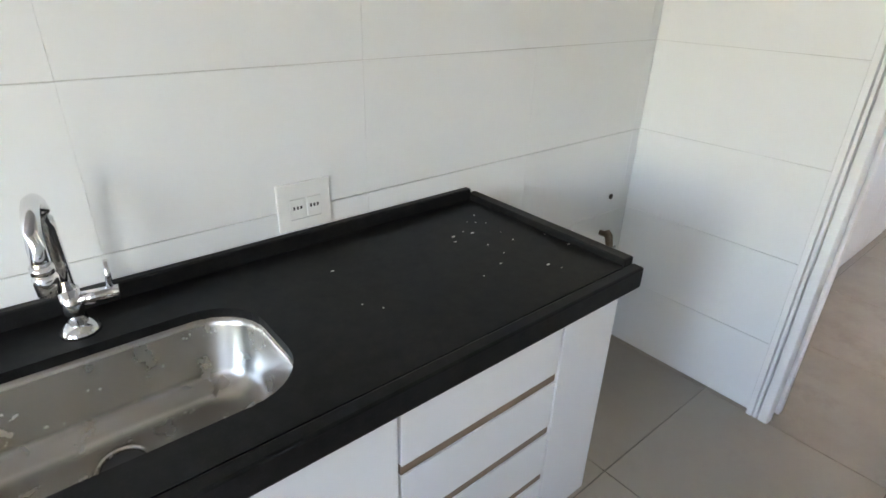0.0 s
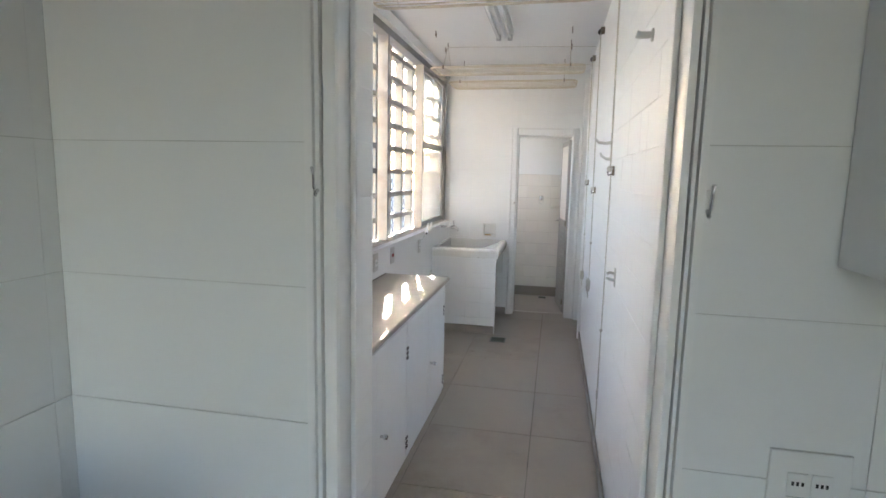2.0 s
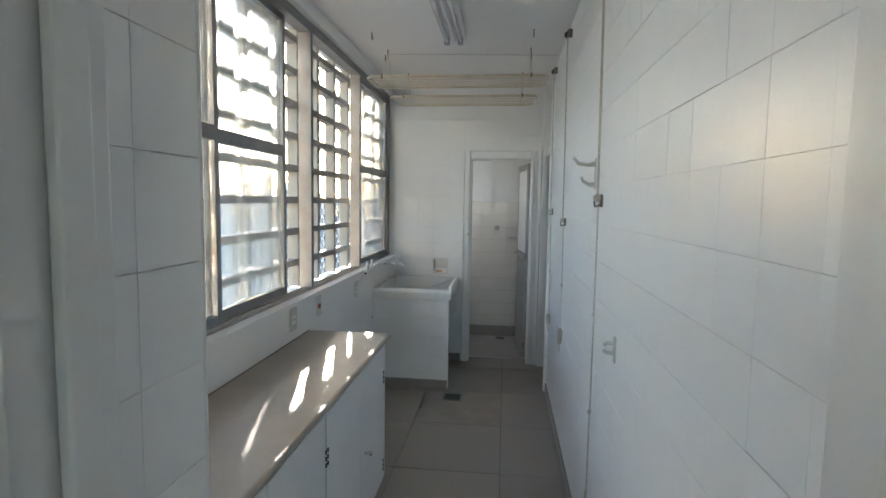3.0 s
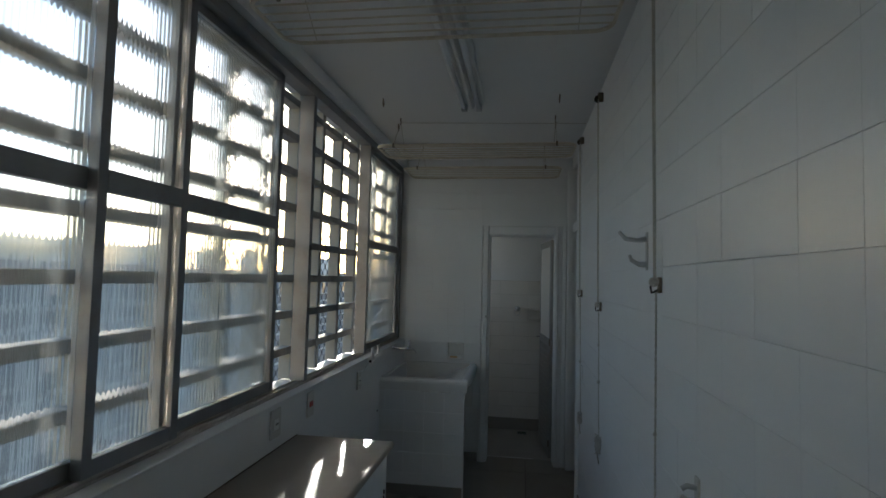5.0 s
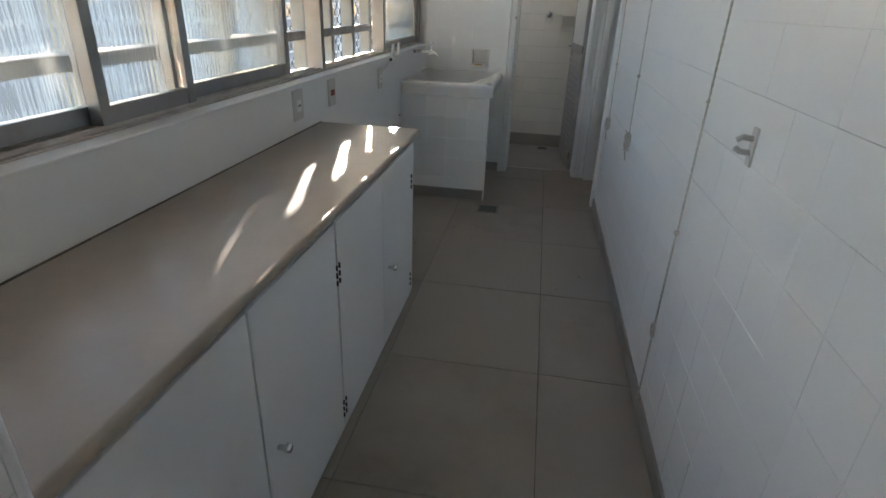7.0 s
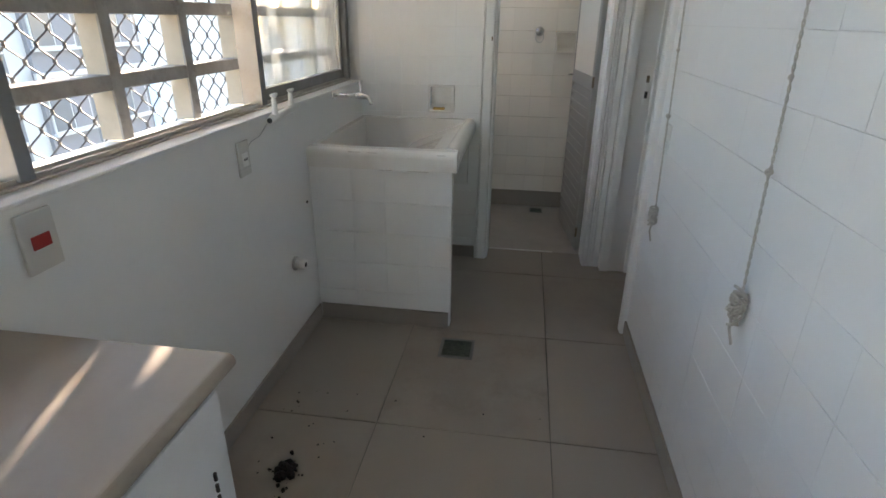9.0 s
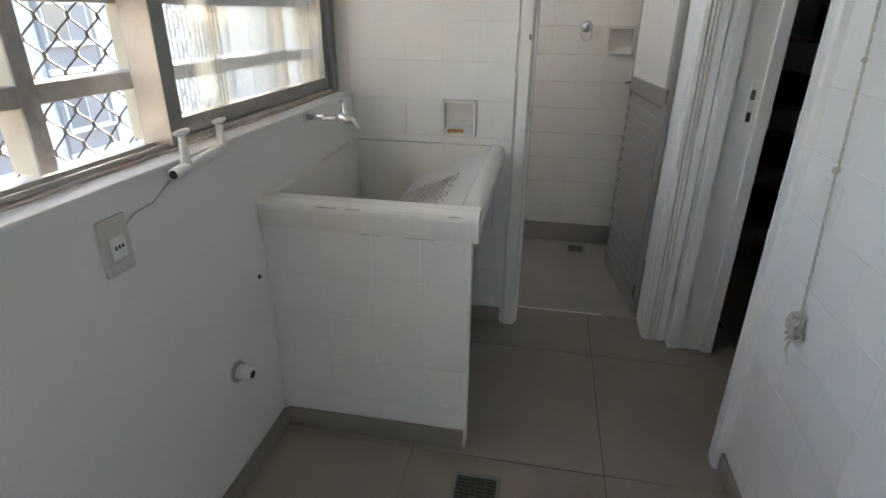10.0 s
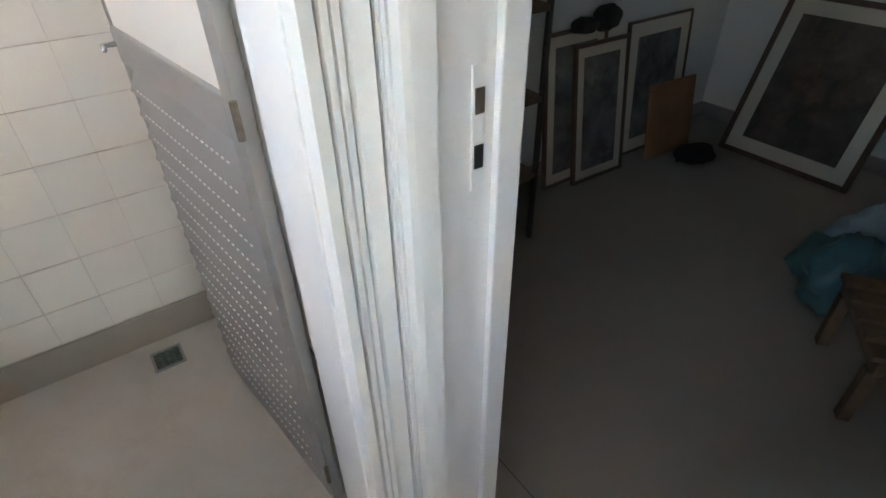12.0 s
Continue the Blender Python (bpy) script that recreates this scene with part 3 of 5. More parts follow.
tagged(new("paint_crumbs", mesh_of("paint_crumbs", crumbs, "crumb")), "white paint crumbs scattered on the granite", "debris", "", "stuff")


def bowl(x0, x1, y0, y1, z1, depth, r=0.11, flare=0.03):
    """A pressed sink bowl with rounded corners and a rounded bottom."""
    bm = bmesh.new()

    def ring(inset, z, rad):
        vs = []
        ax0, ax1, ay0, ay1 = x0 + inset, x1 - inset, y0 + inset, y1 - inset
        rad = max(0.01, min(rad, (ax1 - ax0) / 2 - 0.001, (ay1 - ay0) / 2 - 0.001))
        for cx, cy, a0 in ((ax1 - rad, ay1 - rad, 0), (ax0 + rad, ay1 - rad, 90), (ax0 + rad, ay0 + rad, 180), (ax1 - rad, ay0 + rad, 270)):
            for k in range(7):
                a = radians(a0 + 15 * k)
                vs.append(bm.verts.new((cx + rad * math.cos(a), cy + rad * math.sin(a), z)))
        return vs
    rows = [ring(-0.012, z1 - 0.002, r + 0.01), ring(0, z1 - 0.004, r), ring(0.004, z1 - 0.02, r)]
    rows += [ring(0.008 + flare * 0.3, z1 - depth * 0.75, r * 0.95), ring(0.014 + flare * 0.7, z1 - depth * 0.9, r * 0.85), ring(0.03 + flare, z1 - depth * 0.98, r * 0.7), ring(0.055 + flare, z1 - depth, r * 0.5)]
    for a, b in zip(rows, rows[1:]):
        for i in range(len(a)):
            bm.faces.new((a[i], a[(i + 1) % len(a)], b[(i + 1) % len(a)], b[i]))
    bm.faces.new(rows[-1])
    return bm


sink = thing("kitchen_sink", "brushed stainless steel sink bowl set in the granite", "sink", (0.52, 0.785, 0.70))
bl = in_place(part("bowl", bowl(SX0, SX1, SY0, SY1, 0.872, 0.155), "steel", sink, smooth=True))
mod = bl.modifiers.new("thickness", "SOLIDIFY")
mod.thickness = 0.002
drain_ring = bmesh.new()
rod(drain_ring, [(0.61 + 0.042 * math.cos(a * math.tau / 20), 0.845 + 0.042 * math.sin(a * math.tau / 20), 0.7195) for a in range(20)], 0.007, 6, True)
dr = in_place(part("waste", drain_ring, "steel", sink, smooth=True))
part("waste_hole", prism(bmesh.new(), [(0.61 + 0.037 * math.cos(a * math.tau / 20), 0.845 + 0.037 * math.sin(a * math.tau / 20)) for a in range(20)], "z", 0.7175, 0.7195), "dark", dr)

tap = thing("kitchen_tap", "chrome swan-neck kitchen tap with a side lever", "tap", (0.615, 1.045, 0.888))
bm = bmesh.new()
rod(bm, [(0, 0, 0), (0, 0, 0.006), (0, 0, 0.014), (0, 0, 0.02)], [0.034, 0.034, 0.026, 0.019], 20)
part("base", bm, "chrome", tap, smooth=True)
part("body", rod(bmesh.new(), [(0, 0, 0.019), (0, 0, 0.09)], 0.017, 16), "chrome", tap, smooth=True)
neck = [(0, 0, 0.086), (0, 0, 0.15)] + [(-0.012 + 0.012 * math.cos(a), -0.06 + 0.06 * math.cos(a), 0.21 + 0.065 * math.sin(a)) for a in [math.pi * k / 12 for k in range(13)]] + [(-0.025, -0.122, 0.19)]
part("spout", rod(bmesh.new(), neck, 0.0125, 14), "chrome", tap, smooth=True)
part("collar", rod(bmesh.new(), [(-0.025, -0.122, 0.196), (-0.025, -0.122, 0.184)], 0.0165, 14), "chrome", tap, smooth=True)
part("aerator", rod(bmesh.new(), [(-0.025, -0.122, 0.184), (-0.025, -0.122, 0.176), (-0.025, -0.123, 0.148)], [0.0145, 0.018, 0.0165], 14), "chrome", tap, smooth=True)
lever = part("valve", rod(bmesh.new(), [(0, 0, 0.065), (0.075, -0.012, 0.065)], 0.0135, 14), "chrome", tap, smooth=True)
part("lever", rod(bmesh.new(), [(0.062, -0.01, 0.065), (0.066, -0.008, 0.13)], [0.006, 0.005], 10), "chrome", lever, smooth=True)


def base_unit(name, label, x0, x1, y_front, y_back, z_top, fronts, mat="laminate", side=1):
    """A floor cabinet; fronts: (x0, x1, z0, z1) of its doors or drawers. side: +1 if it faces -y, -1 if +y."""
    u = thing(name, label, "cabinet", ((x0 + x1) / 2, (y_front + y_back) / 2, 0), "kitchen base units")
    yb = y_front + side * 0.02
    lo, hi = min(yb, y_back), max(yb, y_back)
    in_place(part("body", boxes((x0, x1, lo, hi, 0.13, z_top)), mat, u))
    for f in fronts:
        a, b = sorted((y_front, y_front + side * 0.018))
        in_place(part("drawer_front" if f[3] - f[2] < 0.3 else "door", boxes((f[0] + 0.0015, f[1] - 0.0015, a, b, f[2], f[3]), bevel=0.0015), mat, u))
    for fx in (x0 + 0.04, x1 - 0.04):
        for fy in (lo + 0.06, hi - 0.06):
            in_place(part("foot", rod(bmesh.new(), [(fx, fy, 0), (fx, fy, 0.02), (fx, fy, 0.13)], [0.024, 0.019, 0.017], 12), "dark", u, "black plastic foot"))
    return u


unit = base_unit("drawer_unit", "white laminate drawer unit with brown grip slots", 1.01, 1.46, 0.582, 1.12, 0.831,
                 [(1.01, 1.46, 0.668, 0.822), (1.01, 1.46, 0.504, 0.642), (1.01, 1.46, 0.34, 0.478), (1.01, 1.46, 0.135, 0.314)])
for z in (0.655, 0.491, 0.327):
    in_place(part("grip_slot", boxes((1.012, 1.458, 0.586, 0.599, z - 0.012, z + 0.012)), "slot", unit, "brown grip slot between drawers"))
base_unit("filler_unit", "narrow plain white laminate end unit", 1.464, 1.672, 0.582, 1.12, 0.831, [(1.464, 1.672, 0.135, 0.829)])
base_unit("sink_unit", "white laminate cabinet under the sink", 0.06, 1.006, 0.582, 0.61, 0.831, [(0.06, 0.53, 0.135, 0.825), (0.533, 1.006, 0.135, 0.825)])
base_unit("base_unit", "white laminate kitchen base cabinet", -0.9, 0.056, 0.582, 1.12, 0.831, [(-0.9, -0.42, 0.135, 0.825), (-0.42, 0.056, 0.135, 0.825)])

# opposite run
rtop = thing("kitchen_worktop", "black granite worktop with raised rim beside the doorway", "worktop", (1.6, -0.95, 0.80))
in_place(part("slab", boxes((0.3, 2.575, -1.33, -0.645, 0.835, 0.861), bevel=0.003), "granite", rtop))
in_place(part("front_apron", boxes((0.3, 2.60, -0.645, -0.62, 0.79, 0.869), bevel=0.003), "granite", rtop))
in_place(part("end_rim", boxes((2.577, 2.60, -1.345, -0.646, 0.80, 0.905), bevel=0.003), "granite", rtop))
base_unit("base_unit", "white laminate base cabinet beside the doorway", 1.9, 2.59, -0.63, -1.32, 0.785, [(1.9, 2.59, 0.135, 0.785)], side=-1)
base_unit("base_unit", "white laminate base cabinet along the kitchen wall", 1.2, 1.896, -0.63, -1.32, 0.785, [(1.2, 1.896, 0.135, 0.785)], side=-1)
wc = thing("wall_cabinet", "white laminate wall cabinet hung beside the doorway", "cabinet", (2.2, -0.98, 1.43))
in_place(part("body", boxes((1.7, 2.597, -1.345, -0.64, 1.43, 2.3), bevel=0.002), "laminate", wc))
for a, b in ((1.7, 2.14), (2.143, 2.597)):
    in_place(part("door", boxes((a + 0.001, b - 0.001, -0.639, -0.621, 1.425, 2.3), bevel=0.002), "laminate", wc))


def socket(name, label, place, facing, w=0.14, h=0.12, pins=2, insert="plastic", group="wall sockets", plate="plastic"):
    """A wall socket plate with its frame and inserts; facing -y, +y or -x."""
    s = thing(name, label, "socket", place, group)
    s.rotation_euler = (0, 0, {"-y": 0, "-x": -math.pi / 2, "+y": math.pi}[facing])
    part("plate", boxes((-w / 2, w / 2, -0.009, 0, -h / 2, h / 2), bevel=0.003), plate, s)
    if pins == 0:
        part("insert", boxes((-0.022, 0.022, -0.012, -0.009, -0.014, 0.014), bevel=0.001), insert, s, "dark red insert" if insert == "red" else "")
        return s
    for k in range(pins):
        cx = (k - (pins - 1) / 2) * 0.044
        m = part("module", boxes((cx - 0.019, cx + 0.019, -0.0125, -0.009, -0.026, 0.02), bevel=0.001), "plastic", s)
        for px in (-0.009, 0, 0.009):
            part("pin_hole", boxes((cx + px - 0.0024, cx + px + 0.0024, -0.0133, -0.0125, -0.006, 0.002)), "dark", m)
    part("lower_groove", boxes((-0.04, 0.04, -0.0096, -0.009, -0.033, -0.0315)), "greyplastic", s)
    return s


socket("double_socket", "white double wall socket above the black worktop", (1.125, 1.15, 0.99), "-y")
socket("double_socket", "white double wall socket beside the doorway", (2.6, -0.615, 0.985), "-x", 0.15, 0.13)
socket("wall_socket", "white socket plate with a dark red insert", (5.355, LEFT, 0.972), "-y", 0.085, 0.125, 0, "red", plate="aged")
socket("wall_socket", "white single socket plate under the window", (6.19, LEFT, 0.94), "-y", 0.075, 0.12, 1, plate="aged")
socket("wall_socket", "white single socket plate above the stone counter", (4.96, LEFT, 0.975), "-y", 0.095, 0.125, 1, plate="aged")


def robe_hook(place, facing, label):
    """A small painted coat hook on its back plate."""
    s = thing("coat_hook", label, "hook", place, "coat hooks on the door frame")
    s.rotation_euler = (0, 0, {"-x": -math.pi / 2, "-y": 0, "+y": math.pi}[facing])
    s.scale = (0.75, 0.6, 0.8)
    part("plate", boxes((-0.009, 0.009, -0.004, 0, -0.05, 0.03), bevel=0.002), "trim", s)
    part("hook", rod(bmesh.new(), [(0, -0.003, -0.02), (0, -0.022, -0.032), (0, -0.036, -0.012), (0, -0.042, 0.02), (0, -0.05, 0.042)], [0.006, 0.006, 0.005, 0.0045, 0.006], 8), "chrome", s, smooth=True)
    return s


robe_hook((2.573, 0.425, 1.56), "-x", "white painted coat hook on the door casing")
robe_hook((2.573, -0.378, 1.54), "-x", "white painted coat hook with a chrome tip on the casing")

# washing machine tap and capped hole
wt = thing("wall_tap", "old brass washing machine tap low on the tiled wall", "tap", (2.44, 1.15, 0.56))
part("stub", rod(bmesh.new(), [(0, 0, 0), (0, -0.05, 0)], 0.012, 10), "brass", wt, smooth=True)
part("body", rod(bmesh.new(), [(0, -0.03, 0.02), (0, -0.042, 0.0), (0.004, -0.05, -0.04), (0.006, -0.052, -0.075)], [0.012, 0.017, 0.015, 0.016], 10), "brass", wt, smooth=True)
part("handle", rod(bmesh.new(), [(-0.022, -0.062, -0.05), (0.03, -0.062, -0.05)], 0.005, 8), "chrome", wt, smooth=True)
solid("wall_hole_cap", rod(bmesh.new(), [(2.47, 1.151, 0.715), (2.47, 1.145, 0.715)], 0.011, 12), "steel_dark", "dark capped pipe hole in the tiled wall", "cap")

# hose hook with a folded white cord on the kitchen wall
ch = thing("cord_bracket", "white wall bracket with a folded cord", "bracket", (1.575, 1.15, 1.71))
part("arm", rod(bmesh.new(), [(-0.015, 0, 0.1), (-0.015, -0.03, 0.06), (-0.01, -0.035, -0.07), (0.0, -0.03, -0.11)], 0.011, 8), "plastic", ch, smooth=True)
part("cord", rod(bmesh.new(), [(0.01, -0.01, 0.1), (0.03, -0.035, 0.05), (0.035, -0.04, -0.02), (0.012, -0.04, -0.1), (0.0, -0.03, -0.06), (0.015, -0.025, 0.04)], 0.009, 8), "plastic", ch, smooth=True)
part("tip", rod(bmesh.new(), [(-0.005, -0.035, -0.1), (0.0, -0.035, -0.128)], [0.011, 0.006], 8), "steel_dark", ch, smooth=True)

# ---- laundry things ----
counter = thing("laundry_counter", "beige stone laundry counter with a rounded worn edge", "worktop", (4.1, 0.86, 0.83))
in_place(part("slab", boxes((3.018, 5.206, 0.655, 1.108, 0.828, 0.858)), "stone", counter))
in_place(part("nosing", prism(bmesh.new(), [(0.655, 0.828), (0.655, 0.858)] + [(0.641 + 0.015 * math.cos(a), 0.843 + 0.015 * math.sin(a)) for a in [math.pi * (0.5 + k / 10) for k in range(11)]], "x", 3.018, 5.206), "stone", counter, "rounded worn front edge"))
in_place(part("back_joint", boxes((3.018, 5.204, 1.103, 1.1095, 0.8582, 0.8605)), "fgrout", counter, "dark joint along the wall"))


def laundry_unit(x0, x1, doors, label):
    """A painted built-in cabinet under the stone; doors: (x0, x1, hinge x, knob x)."""
    u = thing("laundry_cabinet", label, "cabinet", ((x0 + x1) / 2, 0.88, 0), "laundry cabinets")
    in_place(part("body", boxes((x0, x1, 0.672, 1.105, 0.02, 0.826)), "cabinet", u))
    in_place(part("plinth", boxes((x0, x1, 0.664, 0.6715, 0.0, 0.07)), "cabinet", u))
    for a, b, hx, kx in doors:
        d = in_place(part("door", boxes((a + 0.0038, b - 0.0038, 0.652, 0.671, 0.035, 0.80), bevel=0.002), "cabinet", u))
        for z in (0.63, 0.12):
            bm = bmesh.new()
            for k in (-1, 0, 1):
                rod(bm, [(hx, 0.649, z + 0.026 * k - 0.008), (hx, 0.649, z + 0.026 * k + 0.008)], 0.0034, 8)
            part("hinge", bm, "steel_dark", d, "small dark three-knuckle hinge")
        if kx:
            bm = rod(bmesh.new(), [(kx, 0.653, 0.375), (kx, 0.636, 0.375), (kx, 0.632, 0.375), (kx, 0.618, 0.375)], [0.007, 0.007, 0.013, 0.011], 12)
            part("knob", bm, "chrome", d, "small metal knob", True)
    return u


laundry_unit(3.018, 4.158, [(3.018, 3.65, 3.04, None), (3.65, 4.158, 4.15, 3.71)], "white painted laundry cabinet with two flat doors")
laundry_unit(4.162, 5.18, [(4.162, 4.66, 4.172, None), (4.66, 5.18, 5.125, 4.735)], "white painted laundry cabinet with a hinged end door")

# laundry tank
tank = thing("laundry_tank", "white glazed built-in laundry tank with a ribbed washboard", "laundry sink", (7.18, 0.78, 0))
tank_front = in_place(part("front_wall", boxes((6.756, 6.80, 0.455, 1.108, 0.0, 0.775), bevel=0.001), "grout", tank, "white tiled front"))
in_place(part("plinth_tile", boxes((6.741, 6.7515, 0.462, 1.097, 0.0, 0.078), bevel=0.002), "skirting", tank, "grey porcelain plinth tile"))
TX0, TX1, TY0, TY1, TZ = 6.738, FAR - 0.002, 0.432, 1.108, 0.862
bm = bmesh.new()
prism(bm, [(TX0, 0.775), (TX0 + 0.075, 0.775), (TX0 + 0.085, TZ - 0.012), (TX0 + 0.078, TZ - 0.003), (TX0 + 0.068, TZ), (TX0 + 0.026, TZ), (TX0 + 0.015, TZ - 0.003), (TX0 + 0.007, TZ - 0.009), (TX0 + 0.002, TZ - 0.018), (TX0, TZ - 0.028)], "y", TY0 + 0.002, TY1)
in_place(part("front_lip", bm, "porcelain", tank))
bm = bmesh.new()
roll = [(TY0 + 0.038 + 0.038 * math.cos(a), TZ - 0.036 + 0.04 * math.sin(a)) for a in [math.pi * (0.12 + 0.88 * k / 11) for k in range(12)]]
prism(bm, [(TY0 + 0.03, 0.762), (TY0 + 0.075, 0.775)] + roll + [(TY0 + 0.002, 0.795), (TY0 + 0.010, 0.775)], "x", TX0 + 0.0852, TX1)
in_place(part("side_lip", bm, "porcelain", tank, smooth=False))
IX0, IX1, IY0, IY1, IZ = TX0 + 0.08, TX1 - 0.025, TY0 + 0.07, TY1 - 0.03, 0.48
in_place(part("basin_wall", boxes((IX0 - 0.005, IX0 + 0.02, 0.64, IY1, IZ, TZ - 0.012)), "porcelain", tank))
in_place(part("basin_wall", boxes((IX0, IX1, IY1, TY1, IZ, TZ - 0.002)), "porcelain", tank))
in_place(part("basin_wall", boxes((IX1, TX1, TY0 + 0.04, TY1, IZ, TZ - 0.001)), "porcelain", tank))
in_place(part("basin_floor", boxes((IX0, IX1, 0.73, IY1, IZ - 0.03, IZ)), "porcelain", tank))
bm = prism(bmesh.new(), [(IY0 - 0.01, 0.845), (IY0 - 0.01, 0.77), (0.70, 0.64), (0.72, IZ), (0.76, IZ), (0.80, 0.72)], "x", IX0 - 0.004, IX1)
board = in_place(part("washboard", bm, "porcelain", tank, "sloping washboard"))
slope = (0.72 - 0.845) / (0.80 - (IY0 - 0.01))
rng = random.Random(9)
for k in range(16):
    y = 0.590 + 0.0142 * k
    x = IX0 + 0.02 + rng.uniform(0, 0.03)
    while x < IX0 + 0.53 - 0.004 * k:
        ln = rng.uniform(0.008, 0.03) if k < 2 or x > IX0 + 0.40 else rng.uniform(0.015, 0.11)
        e = min(x + ln, IX0 + 0.54)
        z = 0.845 + slope * (y - IY0 + 0.01)
        bm = prism(bmesh.new(), [(y - 0.0024, z + 0.0042), (y + 0.0024, z + 0.0006), (y + 0.002, z - 0.004), (y - 0.002, z - 0.002)], "x", x, e)
        part("groove", bm, "grime", board, "dark worn groove")
        x = e + (rng.uniform(0.01, 0.07) if k < 2 else rng.uniform(0.002, 0.018))

rng = random.Random(21)
for k in range(9):
    y0 = rng.uniform(TY0 + 0.05, TY1 - 0.15)
    z0 = (0.7735, TZ - 0.0135)[k % 2]
    in_place(part("crack", boxes((TX0 - 0.0006, TX0 + 0.004, y0, y0 + rng.uniform(0.015, 0.08), z0, z0 + 0.001)), "grime", tank, "thin dark crack in the glaze"))
solid("cover_plate", boxes((6.625, 6.715, RIGHT, RIGHT + 0.006, 0.93, 1.03), bevel=0.002), "plastic", "blank white cover plate on the tiled wall", "cover plate")

lt = thing("laundry_tap", "long chrome wall tap over the tank", "tap", (7.14, LEFT, 1.035))
lt.scale = (1, 0.8, 1)
part("flange", rod(bmesh.new(), [(0, 0, 0), (0, -0.008, 0)], [0.02, 0.016], 14), "chrome", lt, smooth=True)
part("pipe", rod(bmesh.new(), [(0, -0.005, 0), (0, -0.155, 0)], 0.011, 12), "chrome", lt, smooth=True)
tb = part("body", rod(bmesh.new(), [(0, -0.15, 0), (0, -0.165, 0), (0, -0.195, 0), (0, -0.225, -0.006), (0, -0.24, -0.022), (0, -0.244, -0.04)], [0.013, 0.018, 0.016, 0.012, 0.011, 0.012], 12), "chrome", lt, smooth=True)
part("stem", rod(bmesh.new(), [(0, -0.18, 0.01), (0, -0.18, 0.028), (0, -0.18, 0.062)], [0.013, 0.008, 0.006], 10), "chrome", tb, smooth=True)
part("handle", rod(bmesh.new(), [(-0.03, -0.18, 0.066), (0.0, -0.18, 0.062), (0.03, -0.18, 0.066)], [0.005, 0.008, 0.005], 8), "chrome", tb, smooth=True)

# PVC branch with two small taps
pv = thing("pvc_branch", "white plastic pipe branch with two small taps", "pipe", (6.42, LEFT, 1.045))
part("pipe", rod(bmesh.new(), [(-0.05, -0.028, -0.006), (0.19, -0.028, 0.012)], 0.014, 12), "plastic", pv, smooth=True)
part("end_hole", rod(bmesh.new(), [(-0.0505, -0.028, -0.006), (-0.053, -0.028, -0.006)], 0.010, 10), "dark", pv)
for dx in (0.0, 0.15):
    st = part("stem", rod(bmesh.new(), [(dx, -0.028, 0.0), (dx, -0.028, 0.03), (dx, -0.028, 0.075)], [0.013, 0.010, 0.008], 10), "plastic", pv, smooth=True)
    part("handle", rod(bmesh.new(), [(dx - 0.025, -0.03, 0.08), (dx, -0.03, 0.077), (dx + 0.025, -0.03, 0.08)], [0.005, 0.01, 0.005], 8), "plastic", st, smooth=True)
    part("clip", rod(bmesh.new(), [(dx + 0.02, 0, 0.0), (dx + 0.02, -0.02, 0.0)], 0.012, 10), "plastic", pv)

part("cable", rod(bmesh.new(), [(-0.045, -0.012, -0.02), (-0.10, -0.004, -0.055), (-0.16, -0.003, -0.06), (-0.215, -0.003, -0.085)], 0.0016, 5), "greyplastic", pv)
ov = thing("waste_outlet", "white plastic waste outlet low on the wall", "pipe", (6.51, LEFT, 0.40))
part("flange", rod(bmesh.new(), [(0, 0, 0), (0, -0.008, 0)], 0.032, 18), "greyplastic", ov, smooth=True)
part("stub", rod(bmesh.new(), [(0, -0.008, 0), (0, -0.05, -0.003)], 0.022, 16), "plastic", ov, smooth=True)
part("bore", rod(bmesh.new(), [(0, -0.0503, -0.003), (0, -0.052, -0.003)], 0.012, 12), "dark", ov)
solid("wall_plug", rod(bmesh.new(), [(6.70, LEFT, 0.62), (6.70, LEFT - 0.004, 0.62)], 0.007, 8), "steel_dark", "small dark wall plug", "plug")


def soap_dish(place, label, size=0.151, mat="porcelain"):
    """A recessed ceramic soap dish with a raised rim and a lip, facing -x."""
    s = thing("soap_dish", label, "soap dish", place, "soap dishes")
    h, f = size / 2, 0.013
    part("rim", boxes((-0.014, 0.0035, -h, -h + f, -h, h), (-0.014, 0.0035, h - f, h, -h, h), (-0.014, 0.0035, -h + f, h - f, h - f, h), (-0.022, 0.0035, -h + f, h - f, -h, -h + f), bevel=0.004), mat, s)
    part("bowl", boxes((0.004, 0.05, -h + 0.004, -h + f, -h + 0.004, h - 0.004), (0.004, 0.05, h - f, h - 0.004, -h + 0.004, h - 0.004), (0.004, 0.05, -h + f, h - f, h - f, h - 0.004), (0.004, 0.05, -h + f, h - f, -h + 0.004, -h + f), (0.044, 0.05, -h + f, h - f, -h + f, h - f)), mat, s)
    part("tray", prism(bmesh.new(), [(-0.018, -h + f), (0.043, -h + f), (0.043, -h + f + 0.03)], "y", -h + f, h - f), mat, s)
    return s


